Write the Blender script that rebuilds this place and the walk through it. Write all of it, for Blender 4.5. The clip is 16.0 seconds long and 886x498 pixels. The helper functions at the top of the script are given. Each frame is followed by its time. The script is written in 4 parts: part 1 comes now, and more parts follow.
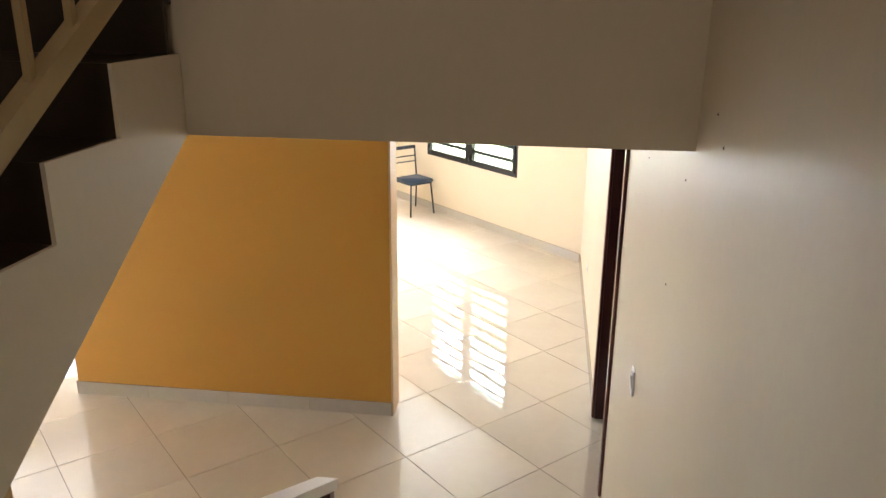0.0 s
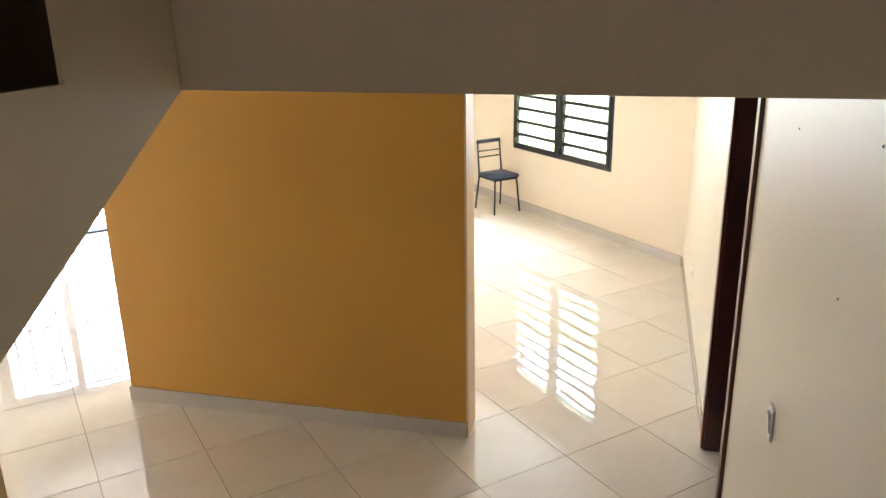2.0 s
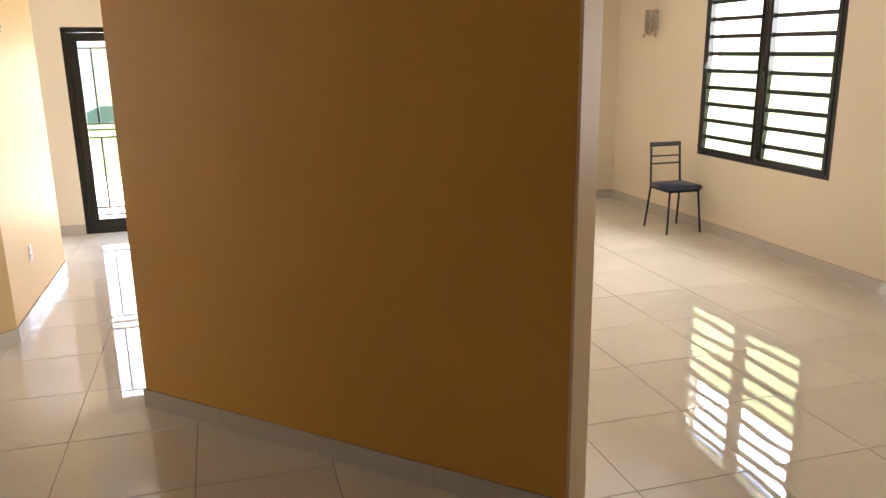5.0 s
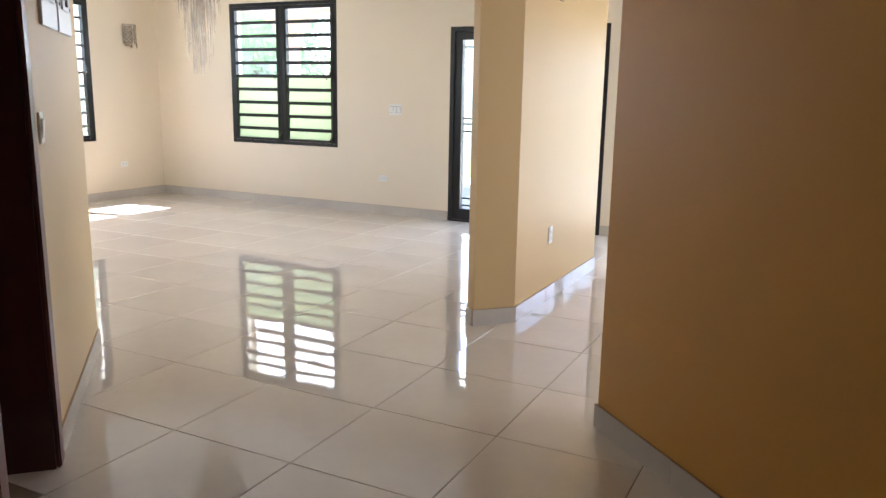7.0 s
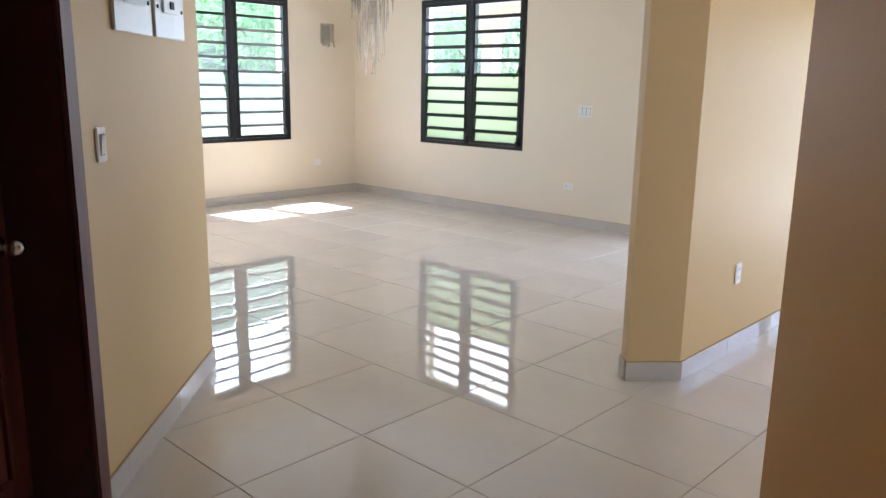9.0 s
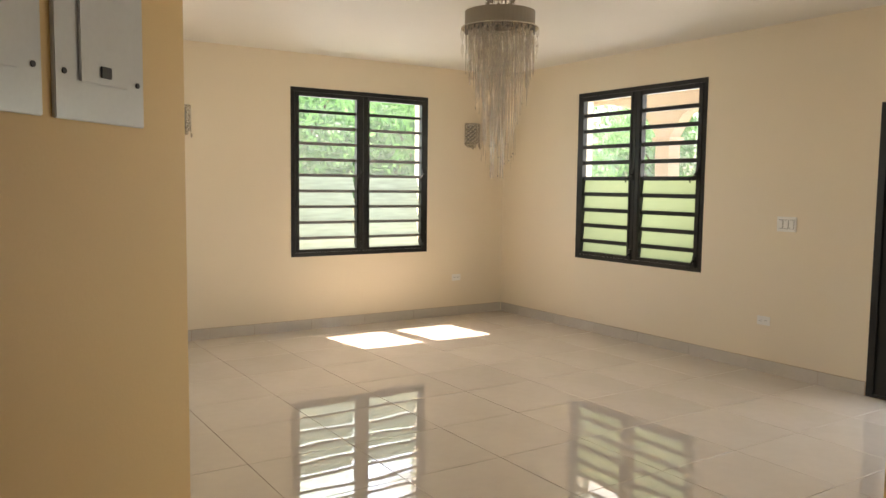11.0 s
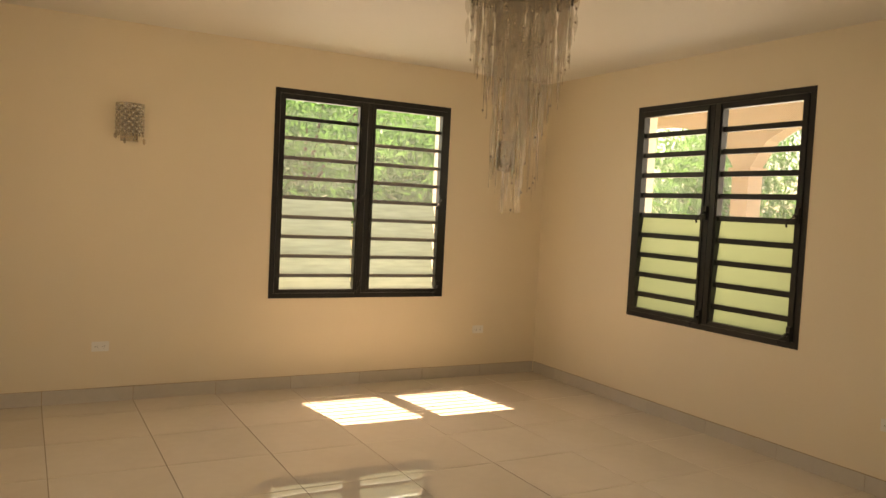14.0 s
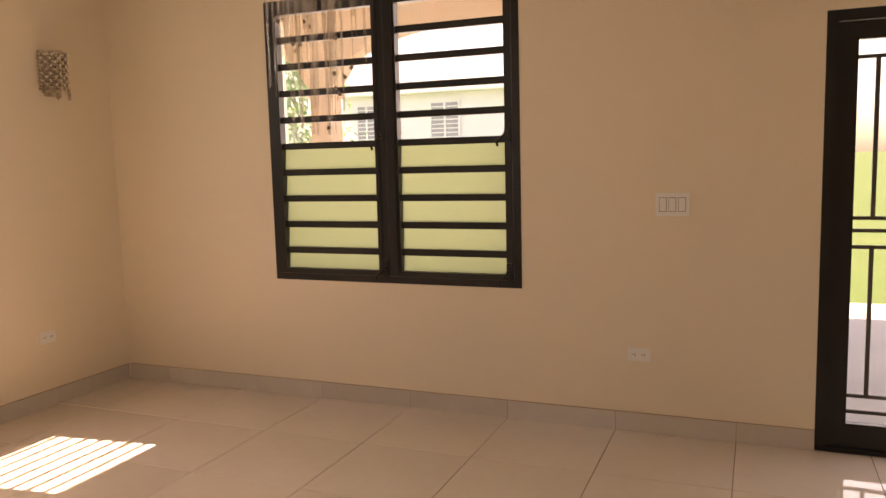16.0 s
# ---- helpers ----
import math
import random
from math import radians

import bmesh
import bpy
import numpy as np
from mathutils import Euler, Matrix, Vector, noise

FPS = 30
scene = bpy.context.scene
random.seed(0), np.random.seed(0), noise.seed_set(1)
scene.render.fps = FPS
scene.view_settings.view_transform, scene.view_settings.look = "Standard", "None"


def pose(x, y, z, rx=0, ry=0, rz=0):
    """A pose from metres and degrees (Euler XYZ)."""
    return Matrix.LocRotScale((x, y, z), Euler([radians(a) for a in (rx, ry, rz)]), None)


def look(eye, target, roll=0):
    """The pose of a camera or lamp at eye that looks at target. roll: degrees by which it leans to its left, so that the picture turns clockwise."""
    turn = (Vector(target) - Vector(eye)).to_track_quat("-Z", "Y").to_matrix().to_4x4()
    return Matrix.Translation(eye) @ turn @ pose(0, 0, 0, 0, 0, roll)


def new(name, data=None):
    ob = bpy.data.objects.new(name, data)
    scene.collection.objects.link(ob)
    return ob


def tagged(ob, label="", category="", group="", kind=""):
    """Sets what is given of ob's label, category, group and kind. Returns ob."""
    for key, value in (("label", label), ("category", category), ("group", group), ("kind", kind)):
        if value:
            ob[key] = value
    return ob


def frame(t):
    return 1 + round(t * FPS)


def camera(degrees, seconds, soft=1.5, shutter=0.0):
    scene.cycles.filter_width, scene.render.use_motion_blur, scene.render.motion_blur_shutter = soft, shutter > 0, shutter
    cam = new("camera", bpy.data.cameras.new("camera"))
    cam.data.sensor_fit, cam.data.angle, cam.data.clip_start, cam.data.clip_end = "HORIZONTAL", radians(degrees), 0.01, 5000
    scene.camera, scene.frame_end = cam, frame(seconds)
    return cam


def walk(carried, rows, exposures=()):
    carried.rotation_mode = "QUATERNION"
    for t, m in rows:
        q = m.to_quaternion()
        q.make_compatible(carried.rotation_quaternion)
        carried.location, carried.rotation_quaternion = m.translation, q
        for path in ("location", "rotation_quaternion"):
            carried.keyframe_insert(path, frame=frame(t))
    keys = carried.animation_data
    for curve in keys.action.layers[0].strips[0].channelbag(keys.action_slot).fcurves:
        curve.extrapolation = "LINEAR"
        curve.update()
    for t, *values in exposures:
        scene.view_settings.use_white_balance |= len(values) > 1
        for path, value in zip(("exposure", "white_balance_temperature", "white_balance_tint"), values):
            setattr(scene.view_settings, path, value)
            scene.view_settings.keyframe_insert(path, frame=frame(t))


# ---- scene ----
cam = camera(59.9, 16.0)
METRES, EYE, TILT, LEAN, TURN = 8.0, 1.5, 0.0, 0.0, -34.8
PATH = [
    (0, (0.014, -5.316, 2.789), (1.163, -3.802, 2.166), 0.5),
    (0.5, (0.071, -5.151, 2.771), (1.183, -3.637, 2.084), 0.4),
    (1, (0.101, -5.06, 2.774), (1.167, -3.52, 2.073), -0.4),
    (1.5, (0.241, -4.946, 2.659), (1.204, -3.323, 1.996), -0.8),
    (2, (0.41, -4.832, 2.573), (1.371, -3.191, 1.953), -1.0),
    (2.5, (0.593, -4.658, 2.452), (1.539, -3.003, 1.847), -0.5),
    (3, (0.803, -4.533, 2.314), (1.664, -2.83, 1.715), -0.3),
    (5.3, (1.474, -3.628, 1.752), (1.839, -1.722, 1.267), -0.7),
    (5.5, (1.495, -3.541, 1.703), (1.701, -1.609, 1.226), -0.8),
    (6, (1.506, -3.255, 1.544), (1.351, -1.313, 1.091), -0.8),
    (6.5, (1.622, -3.033, 1.427), (1.071, -1.154, 1.022), 0.3),
    (7, (1.735, -2.767, 1.4), (0.851, -1.018, 1.0), 1.0),
    (7.5, (1.73, -2.57, 1.474), (0.643, -0.943, 1.061), 0.9),
    (8, (1.76, -2.344, 1.478), (0.544, -0.809, 1.07), 1.0),
    (8.5, (1.775, -2.134, 1.471), (0.462, -0.684, 1.054), 1.6),
    (9, (1.712, -1.963, 1.467), (0.37, -0.543, 1.043), 0.9),
    (9.5, (1.544, -1.758, 1.448), (0.164, -0.37, 1.034), 0.9),
    (10, (1.334, -1.435, 1.429), (-0.18, -0.172, 1.094), 1.0),
    (12.5, (0.25, 0.098, 1.569), (-1.483, 1.095, 1.531), 1.0),
    (13, (0.168, 0.179, 1.577), (-1.574, 1.161, 1.551), 1.2),
    (13.5, (0.006, 0.289, 1.538), (-1.733, 1.275, 1.475), 1.9),
    (14, (-0.344, 0.461, 1.527), (-2.095, 1.421, 1.421), 2.9),
    (14.5, (-0.783, 0.588, 1.543), (-2.419, 1.732, 1.429), 2.8),
    (15, (-1.215, 0.764, 1.528), (-2.667, 2.135, 1.433), -1.5),
    (15.5, (-1.81, 0.81, 1.538), (-2.963, 2.432, 1.338), -1.0),
    (16, (-2.323, 0.798, 1.453), (-3.078, 2.635, 1.221), -1.5),
]
EXPOSURES = [(0.0, 5.17, 6100, 19), (1.5, 5.07, 6100, 19), (2.5, 4.52, 5800, 17), (3.0, 4.02, 5700, 19), (5.5, 3.92, 6800, 23), (6.0, 3.9, 6800, 24), (6.5, 3.6, 5700, 22), (7.0, 3.5, 5900, 22), (9.0, 3.3, 5600, 21), (10.0, 3.05, 5500, 19), (12.5, 2.33, 11000, 26), (15.5, 2.2, 10300, 27), (16.0, 2.25, 9800, 44)]
walk(cam, [(t, look(eye, target, roll)) for t, eye, target, roll in PATH], EXPOSURES)

# ---- world and sun ----
SUN_DIR = Vector((1.40, 0.18, -2.42)).normalized()
sun_elev = math.asin(-SUN_DIR.z)
world = bpy.data.worlds.new("sky")
scene.world = world
world.use_nodes = True
wn, wl = world.node_tree.nodes, world.node_tree.links
sky = wn.new("ShaderNodeTexSky")
sky.sky_type, sky.sun_disc = "NISHITA", False
sky.sun_elevation = sun_elev
sky.air_density, sky.dust_density = 1.0, 1.6
sky.sun_rotation = math.atan2(-SUN_DIR.x, -SUN_DIR.y)
wn["Background"].inputs["Strength"].default_value = 0.11
wl.new(sky.outputs[0], wn["Background"].inputs["Color"])
sun = new("sun", bpy.data.lights.new("sun", "SUN"))
sun.data.energy, sun.data.angle, sun.data.color = 5.0, radians(0.5), (1.0, 0.94, 0.85)
sun.rotation_euler = SUN_DIR.to_track_quat("-Z", "Y").to_euler()


def area_lamp(name, x, y, z, w, h, heading, down, spread, watts, color=(0.90, 0.95, 1.0)):
    """Area lamp for daylight at an opening, also for added fill: heading in degrees from north, down in degrees below
    level.
    """
    lamp = new(name, bpy.data.lights.new(name, "AREA"))
    lamp.data.shape, lamp.data.size, lamp.data.size_y = "RECTANGLE", w, h
    lamp.data.energy, lamp.data.color, lamp.data.spread = watts, color, radians(spread)
    lamp.matrix_basis = pose(x, y, z, 90 - down, 0, heading)


area_lamp("daylight_west", -6.65, 2.97, 1.60, 1.6, 1.7, -90, 0, 170, 5, (0.78, 0.88, 1.0))
area_lamp("daylight_north", -4.30, 5.11, 1.60, 1.6, 1.7, 180, 0, 170, 5.2)
area_lamp("daylight_east", 6.28, 2.165, 1.60, 1.7, 1.6, 90, 0, 170, 13.5, (0.93, 0.96, 0.98))
# Added fill inside the closed stairwell, brightens the beam and upper flight.
area_lamp("fill_landing", *((-5.15 + 2.9) / math.sqrt(2), (-5.15 - 2.9) / math.sqrt(2)), 4.2, 1.2, 1.0, -45, 10, 170, 0.42, (1.0, 0.84, 0.66))
# Added fill for the living room, set before the unseen south window.
area_lamp("fill_south", -4.4, 0.0, 1.6, 1.6, 1.6, 0, 0, 170, 1.2)
area_lamp("daylight_door_1", -1.19, 5.11, 1.10, 1.6, 1.9, 180, 0, 170, 5)
area_lamp("daylight_door_2", 0.88, 5.11, 1.10, 1.6, 1.9, 180, 0, 170, 3.2)



# ---- plan ----
WX, EX, NY, SY = -6.352, 6.10, 4.808, -0.018
CEIL, WALL_T = 2.745, 0.20
R2 = math.sqrt(2.0)
HALL_S, BEAM_S = -1.26, -1.53
FACE_V, RIGHT_V = 2.672, 4.18
SOFFIT, UPPER = 2.381, 5.4
LANDING, RISE_DOWN, RISE_UP, GO, GO_UP = 1.30, 0.1857, 0.189, 0.33, 0.316
DOWN_S, UP_S = -3.2, -3.80
TILE = 0.6


def sv(s, v):
    """Plan point from the stair's own axes: s along the flight, v across it."""
    return ((s + v) / R2, (s - v) / R2)


# ---- materials ----
def material(name, color, rough=0.6, metal=0.0, var=0.06, scale=3.0, fine=60.0, bump=0.05, spec=0.5, trans=0.0, second=None, ior=1.45, coat=0.0, random_tint=0.0, stretch=None):
    m = bpy.data.materials.new(name)
    m.use_nodes = True
    nt = m.node_tree
    n, l = nt.nodes, nt.links
    b = n["Principled BSDF"]
    b.inputs["Roughness"].default_value = rough
    b.inputs["Metallic"].default_value = metal
    b.inputs["Specular IOR Level"].default_value = spec
    b.inputs["IOR"].default_value = ior
    b.inputs["Transmission Weight"].default_value = trans
    b.inputs["Coat Weight"].default_value = coat
    tc = n.new("ShaderNodeTexCoord")
    src = tc.outputs["Object"]
    if stretch:
        mp = n.new("ShaderNodeMapping")
        mp.inputs["Scale"].default_value = stretch
        l.new(src, mp.inputs["Vector"])
        src = mp.outputs[0]
    big = n.new("ShaderNodeTexNoise")
    big.inputs["Scale"].default_value = scale
    big.inputs["Detail"].default_value = 5
    small = n.new("ShaderNodeTexNoise")
    small.inputs["Scale"].default_value = fine
    small.inputs["Detail"].default_value = 3
    l.new(src, big.inputs["Vector"])
    l.new(src, small.inputs["Vector"])
    ramp = n.new("ShaderNodeValToRGB")
    c2 = second or tuple(c * (1 - var * 2) for c in color)
    ramp.color_ramp.elements[0].position, ramp.color_ramp.elements[1].position = 0.3, 0.7
    ramp.color_ramp.elements[0].color = (*c2, 1)
    ramp.color_ramp.elements[1].color = (*color, 1)
    l.new(big.outputs["Fac"], ramp.inputs["Fac"])
    mix = n.new("ShaderNodeMixRGB")
    mix.blend_type = "MULTIPLY"
    mix.inputs["Fac"].default_value = min(1.0, var * 2)
    l.new(ramp.outputs[0], mix.inputs[1])
    l.new(small.outputs["Fac"], mix.inputs[2])
    out = mix.outputs[0]
    if random_tint:
        oi = n.new("ShaderNodeObjectInfo")
        mr = n.new("ShaderNodeMapRange")
        mr.inputs["To Min"].default_value, mr.inputs["To Max"].default_value = 1 - random_tint, 1 + random_tint * 0.4
        l.new(oi.outputs["Random"], mr.inputs["Value"])
        mm = n.new("ShaderNodeVectorMath")
        mm.operation = "SCALE"
        l.new(out, mm.inputs[0])
        l.new(mr.outputs[0], mm.inputs["Scale"])
        out = mm.outputs[0]
    l.new(out, b.inputs["Base Color"])
    if bump:
        bp = n.new("ShaderNodeBump")
        bp.inputs["Strength"].default_value = bump
        bp.inputs["Distance"].default_value = 0.004
        l.new(small.outputs["Fac"], bp.inputs["Height"])
        l.new(bp.outputs[0], b.inputs["Normal"])
    return m


M_CREAM = material("cream wall paint", (0.82, 0.72, 0.56), 0.55, var=0.02, scale=0.9, fine=90, bump=0.12)
M_PALE = material("pale stairwell paint", (0.74, 0.66, 0.50), 0.45, var=0.03, scale=1.1, fine=40, bump=0.12, second=(0.70, 0.61, 0.46), stretch=(1, 1, 0.5))
M_ORANGE = material("ochre orange wall paint", (0.69, 0.36, 0.065), 0.4, var=0.025, scale=1.0, fine=80, bump=0.15)
M_YELLOW = material("yellow cream wall paint", (0.68, 0.475, 0.22), 0.5, var=0.02, scale=1.0, fine=80, bump=0.12)
M_PEACH = material("pale peach wall paint", (0.82, 0.62, 0.38), 0.5, var=0.02, scale=1.0, fine=80, bump=0.12)
M_CEIL = material("white ceiling paint", (0.80, 0.77, 0.70), 0.6, var=0.02, scale=0.7, fine=60, bump=0.08)
M_TILE = material("polished porcelain tile", (0.73, 0.66, 0.56), 0.012, var=0.03, scale=1.6, fine=14, bump=0.0, spec=0.5, ior=1.8, second=(0.67, 0.60, 0.50), random_tint=0.04)


def wavy(m, scale, height):
    """Slow unevenness of a glossy surface, different on every object."""
    nt = m.node_tree
    n, l = nt.nodes, nt.links
    tc, oi = n.new("ShaderNodeTexCoord"), n.new("ShaderNodeObjectInfo")
    far = n.new("ShaderNodeMath")
    far.operation = "MULTIPLY"
    far.inputs[1].default_value = 40.0
    l.new(oi.outputs["Random"], far.inputs[0])
    add = n.new("ShaderNodeVectorMath")
    l.new(tc.outputs["Object"], add.inputs[0])
    l.new(far.outputs[0], add.inputs[1])
    no = n.new("ShaderNodeTexNoise")
    no.inputs["Scale"].default_value = scale
    no.inputs["Detail"].default_value = 0.5
    l.new(add.outputs[0], no.inputs["Vector"])
    bp = n.new("ShaderNodeBump")
    bp.inputs["Strength"].default_value = 1.0
    bp.inputs["Distance"].default_value = height
    l.new(no.outputs["Fac"], bp.inputs["Height"])
    b = n["Principled BSDF"]
    if b.inputs["Normal"].links:
        l.new(b.inputs["Normal"].links[0].from_socket, bp.inputs["Normal"])
    l.new(bp.outputs[0], b.inputs["Normal"])


wavy(M_TILE, 2.6, 0.0010)
wavy(M_PALE, 1.6, 0.0015)
M_SKIRT = material("grey beige skirting tile", (0.62, 0.57, 0.50), 0.06, var=0.04, scale=3, fine=30, bump=0.02, random_tint=0.06)
M_BED = material("orange brown skirting bed", (0.48, 0.32, 0.17), 0.8, var=0.08, scale=4, fine=60)
M_SILVER = material("polished silver", (0.80, 0.78, 0.74), 0.15, metal=1.0, bump=0.0)
M_GROUT = material("grout", (0.26, 0.20, 0.14), 0.8, var=0.08, scale=4, fine=60)
M_BLACK = material("dark bronze aluminium", (0.018, 0.017, 0.015), 0.38, metal=0.2, var=0.05, fine=120, bump=0.02)
M_STEP = material("dark brown stair tile", (0.035, 0.022, 0.013), 0.35, var=0.1, scale=5, fine=40, bump=0.05)
M_WOOD = material("dark red mahogany", (0.20, 0.046, 0.026), 0.38, var=0.12, scale=2.5, fine=25, bump=0.08, second=(0.06, 0.012, 0.008), coat=0.12, stretch=(6, 6, 0.7))
M_FRAMEWOOD = material("very dark varnished wood", (0.075, 0.020, 0.015), 0.3, var=0.12, scale=2.5, fine=25, bump=0.06, coat=0.4, stretch=(6, 6, 0.7))
M_DARKDOOR = material("dull dark stained wood", (0.045, 0.018, 0.016), 0.75, var=0.1, scale=2.5, fine=25, bump=0.06, spec=0.15, stretch=(6, 6, 0.7))
M_RAIL = material("beige painted railing", (0.55, 0.42, 0.22), 0.4, var=0.05, scale=4, fine=60)
M_PLASTIC = material("white plastic", (0.84, 0.83, 0.79), 0.3, var=0.02, fine=60, bump=0.0)
M_SHADE = material("grey shade of switch gaps", (0.22, 0.20, 0.17), 0.6, bump=0.0)
M_SLOT = material("dark slots", (0.03, 0.03, 0.03), 0.6, bump=0.0)
M_PANEL = material("grey painted steel", (0.55, 0.56, 0.55), 0.3, metal=0.35, var=0.04, fine=60, bump=0.02)
M_DRUM = material("grey brown lamp fabric", (0.33, 0.28, 0.22), 0.6, var=0.05, scale=6, fine=120, bump=0.1)
M_CHROME = material("brushed steel", (0.62, 0.58, 0.52), 0.25, metal=1.0, var=0.04, fine=80, bump=0.02)
M_CHAIR = material("black metal tube", (0.025, 0.025, 0.03), 0.35, metal=0.3, var=0.05)
M_SEAT = material("dark blue vinyl", (0.03, 0.05, 0.09), 0.45, var=0.08, fine=120, bump=0.2)
M_STUCCO = material("peach stucco", (0.84, 0.58, 0.42), 0.8, var=0.05, scale=2, fine=50, bump=0.3)
M_SOFFIT = material("cream stucco", (0.86, 0.80, 0.64), 0.8, var=0.04, scale=2, fine=50, bump=0.2)
M_FENCE = material("pale yellow boundary wall", (0.70, 0.62, 0.40), 0.85, var=0.08, scale=1.5, fine=30, bump=0.3)
M_FAR = material("pale blue white house wall", (0.86, 0.90, 0.95), 0.8, var=0.03, scale=1)
M_BLUEGREY = material("blue grey window glass", (0.30, 0.36, 0.42), 0.3, var=0.1, scale=2)
M_BARK = material("bark", (0.16, 0.11, 0.07), 0.9, var=0.2, scale=6, fine=40, bump=0.6)
M_GRASS = material("lawn", (0.06, 0.115, 0.025), 0.9, var=0.15, scale=1.2, fine=80, bump=0.5, second=(0.085, 0.13, 0.04))
M_PAVE = material("concrete terrace", (0.55, 0.52, 0.47), 0.8, var=0.08, scale=2, fine=60, bump=0.2)
# Dark louvre bars again, with the sun on them put into the colour.
M_SUNLITBAR = material("sunlit dark aluminium bar", (0.20, 0.19, 0.18), 0.4, metal=0.4, var=0.05, fine=120, bump=0.02)
M_IRON = material("painted iron bars", (0.10, 0.085, 0.07), 0.5, metal=0.3, var=0.1)


def leaf_material(name, a, b2):
    m = material(name, a, 0.45, var=0.1, scale=1.5, fine=20, bump=0.0, second=b2)
    nt = m.node_tree
    p = nt.nodes["Principled BSDF"]
    tr = nt.nodes.new("ShaderNodeBsdfTranslucent")
    tr.inputs[0].default_value = (a[0] * 1.3, a[1] * 1.6, a[2] * 0.9, 1)
    ms = nt.nodes.new("ShaderNodeMixShader")
    ms.inputs[0].default_value = 0.45
    nt.links.new(p.outputs[0], ms.inputs[1])
    nt.links.new(tr.outputs[0], ms.inputs[2])
    nt.links.new(ms.outputs[0], nt.nodes["Material Output"].inputs[0])
    return m


M_LEAF = leaf_material("leaves", (0.13, 0.28, 0.13), (0.03, 0.085, 0.04))


def glass_material(name, color, rough, frost=0.0, uneven=0.1):
    m = bpy.data.materials.new(name)
    m.use_nodes = True
    nt = m.node_tree
    n, l = nt.nodes, nt.links
    n.remove(n["Principled BSDF"])
    tr = n.new("ShaderNodeBsdfTransparent")
    tr.inputs[0].default_value = (*color, 1)
    gl = n.new("ShaderNodeBsdfGlossy")
    gl.inputs["Roughness"].default_value = rough
    lw = n.new("ShaderNodeLayerWeight")
    pw = n.new("ShaderNodeMath")
    pw.operation = "POWER"
    pw.inputs[1].default_value = 5.0
    l.new(lw.outputs["Facing"], pw.inputs[0])
    fr = n.new("ShaderNodeMath")
    fr.operation = "MULTIPLY_ADD"
    fr.inputs[1].default_value, fr.inputs[2].default_value = 0.7, 0.03
    l.new(pw.outputs[0], fr.inputs[0])
    body = tr.outputs[0]
    if frost:
        tl = n.new("ShaderNodeBsdfTranslucent")
        tl.inputs[0].default_value = (*color, 1)
        no = n.new("ShaderNodeTexNoise")
        no.inputs["Scale"].default_value = 6.0
        tc = n.new("ShaderNodeTexCoord")
        mp = n.new("ShaderNodeMapping")
        mp.inputs["Scale"].default_value = (0.7, 0.7, 6)
        l.new(tc.outputs["Object"], mp.inputs[0])
        l.new(mp.outputs[0], no.inputs["Vector"])
        mr = n.new("ShaderNodeMapRange")
        mr.inputs["To Min"].default_value, mr.inputs["To Max"].default_value = frost - uneven, min(1.0, frost + uneven)
        l.new(no.outputs["Fac"], mr.inputs["Value"])
        mf = n.new("ShaderNodeMixShader")
        l.new(mr.outputs[0], mf.inputs[0])
        l.new(tr.outputs[0], mf.inputs[1])
        l.new(tl.outputs[0], mf.inputs[2])
        body = mf.outputs[0]
    mx = n.new("ShaderNodeMixShader")
    l.new(fr.outputs[0], mx.inputs[0])
    l.new(body, mx.inputs[1])
    l.new(gl.outputs[0], mx.inputs[2])
    l.new(mx.outputs[0], n["Material Output"].inputs[0])
    return m


M_GLASS = glass_material("clear glass", (0.93, 0.96, 0.93), 0.02)
M_FROST = glass_material("frosted glass", (0.39, 0.43, 0.31), 0.15, frost=0.88, uneven=0.02)
M_STREAK = glass_material("streaky frosted glass", (0.36, 0.41, 0.37), 0.12, frost=0.58, uneven=0.18)
# Clear glass with a small translucent share.
M_HAZY = glass_material("hazy clear glass", (0.93, 0.95, 0.93), 0.03, frost=0.035, uneven=0.03)
M_CRYSTAL = glass_material("crystal", (0.84, 0.81, 0.76), 0.08, frost=0.16)


# ---- mesh helpers ----
def add_box(bm, x0, x1, y0, y1, z0, z1):
    r = bmesh.ops.create_cube(bm, size=1.0)
    bmesh.ops.transform(bm, matrix=Matrix.Translation(((x0 + x1) / 2, (y0 + y1) / 2, (z0 + z1) / 2)) @ Matrix.Diagonal((abs(x1 - x0), abs(y1 - y0), abs(z1 - z0), 1)), verts=r["verts"])
    return r["verts"]


def add_rod(bm, a, b, r, seg=8, r2=None):
    a, b = Vector(a), Vector(b)
    d = b - a
    m = Matrix.Translation((a + b) / 2) @ d.to_track_quat("Z", "Y").to_matrix().to_4x4()
    q = bmesh.ops.create_cone(bm, segments=seg, radius1=r, radius2=r if r2 is None else r2, depth=d.length, cap_ends=True, cap_tris=False)
    bmesh.ops.transform(bm, matrix=m, verts=q["verts"])
    return q["verts"]


def soften(bm, w=0.004, seg=2):
    bmesh.ops.bevel(bm, geom=list(bm.edges), offset=w, segments=seg, affect="EDGES", clamp_overlap=True)


def mesh_of(name, bm, mat, smooth=False):
    bmesh.ops.recalc_face_normals(bm, faces=bm.faces)
    me = bpy.data.meshes.new(name)
    bm.to_mesh(me)
    bm.free()
    me.materials.append(mat)
    if smooth:
        me.polygons.foreach_set("use_smooth", [True] * len(me.polygons))
    return me


def part(name, bm, mat, parent=None, label="", smooth=False, m=None):
    ob = new(name, mesh_of(name, bm, mat, smooth))
    if parent:
        ob.parent = parent
    if m is not None:
        ob.matrix_basis = m
    return tagged(ob, label)


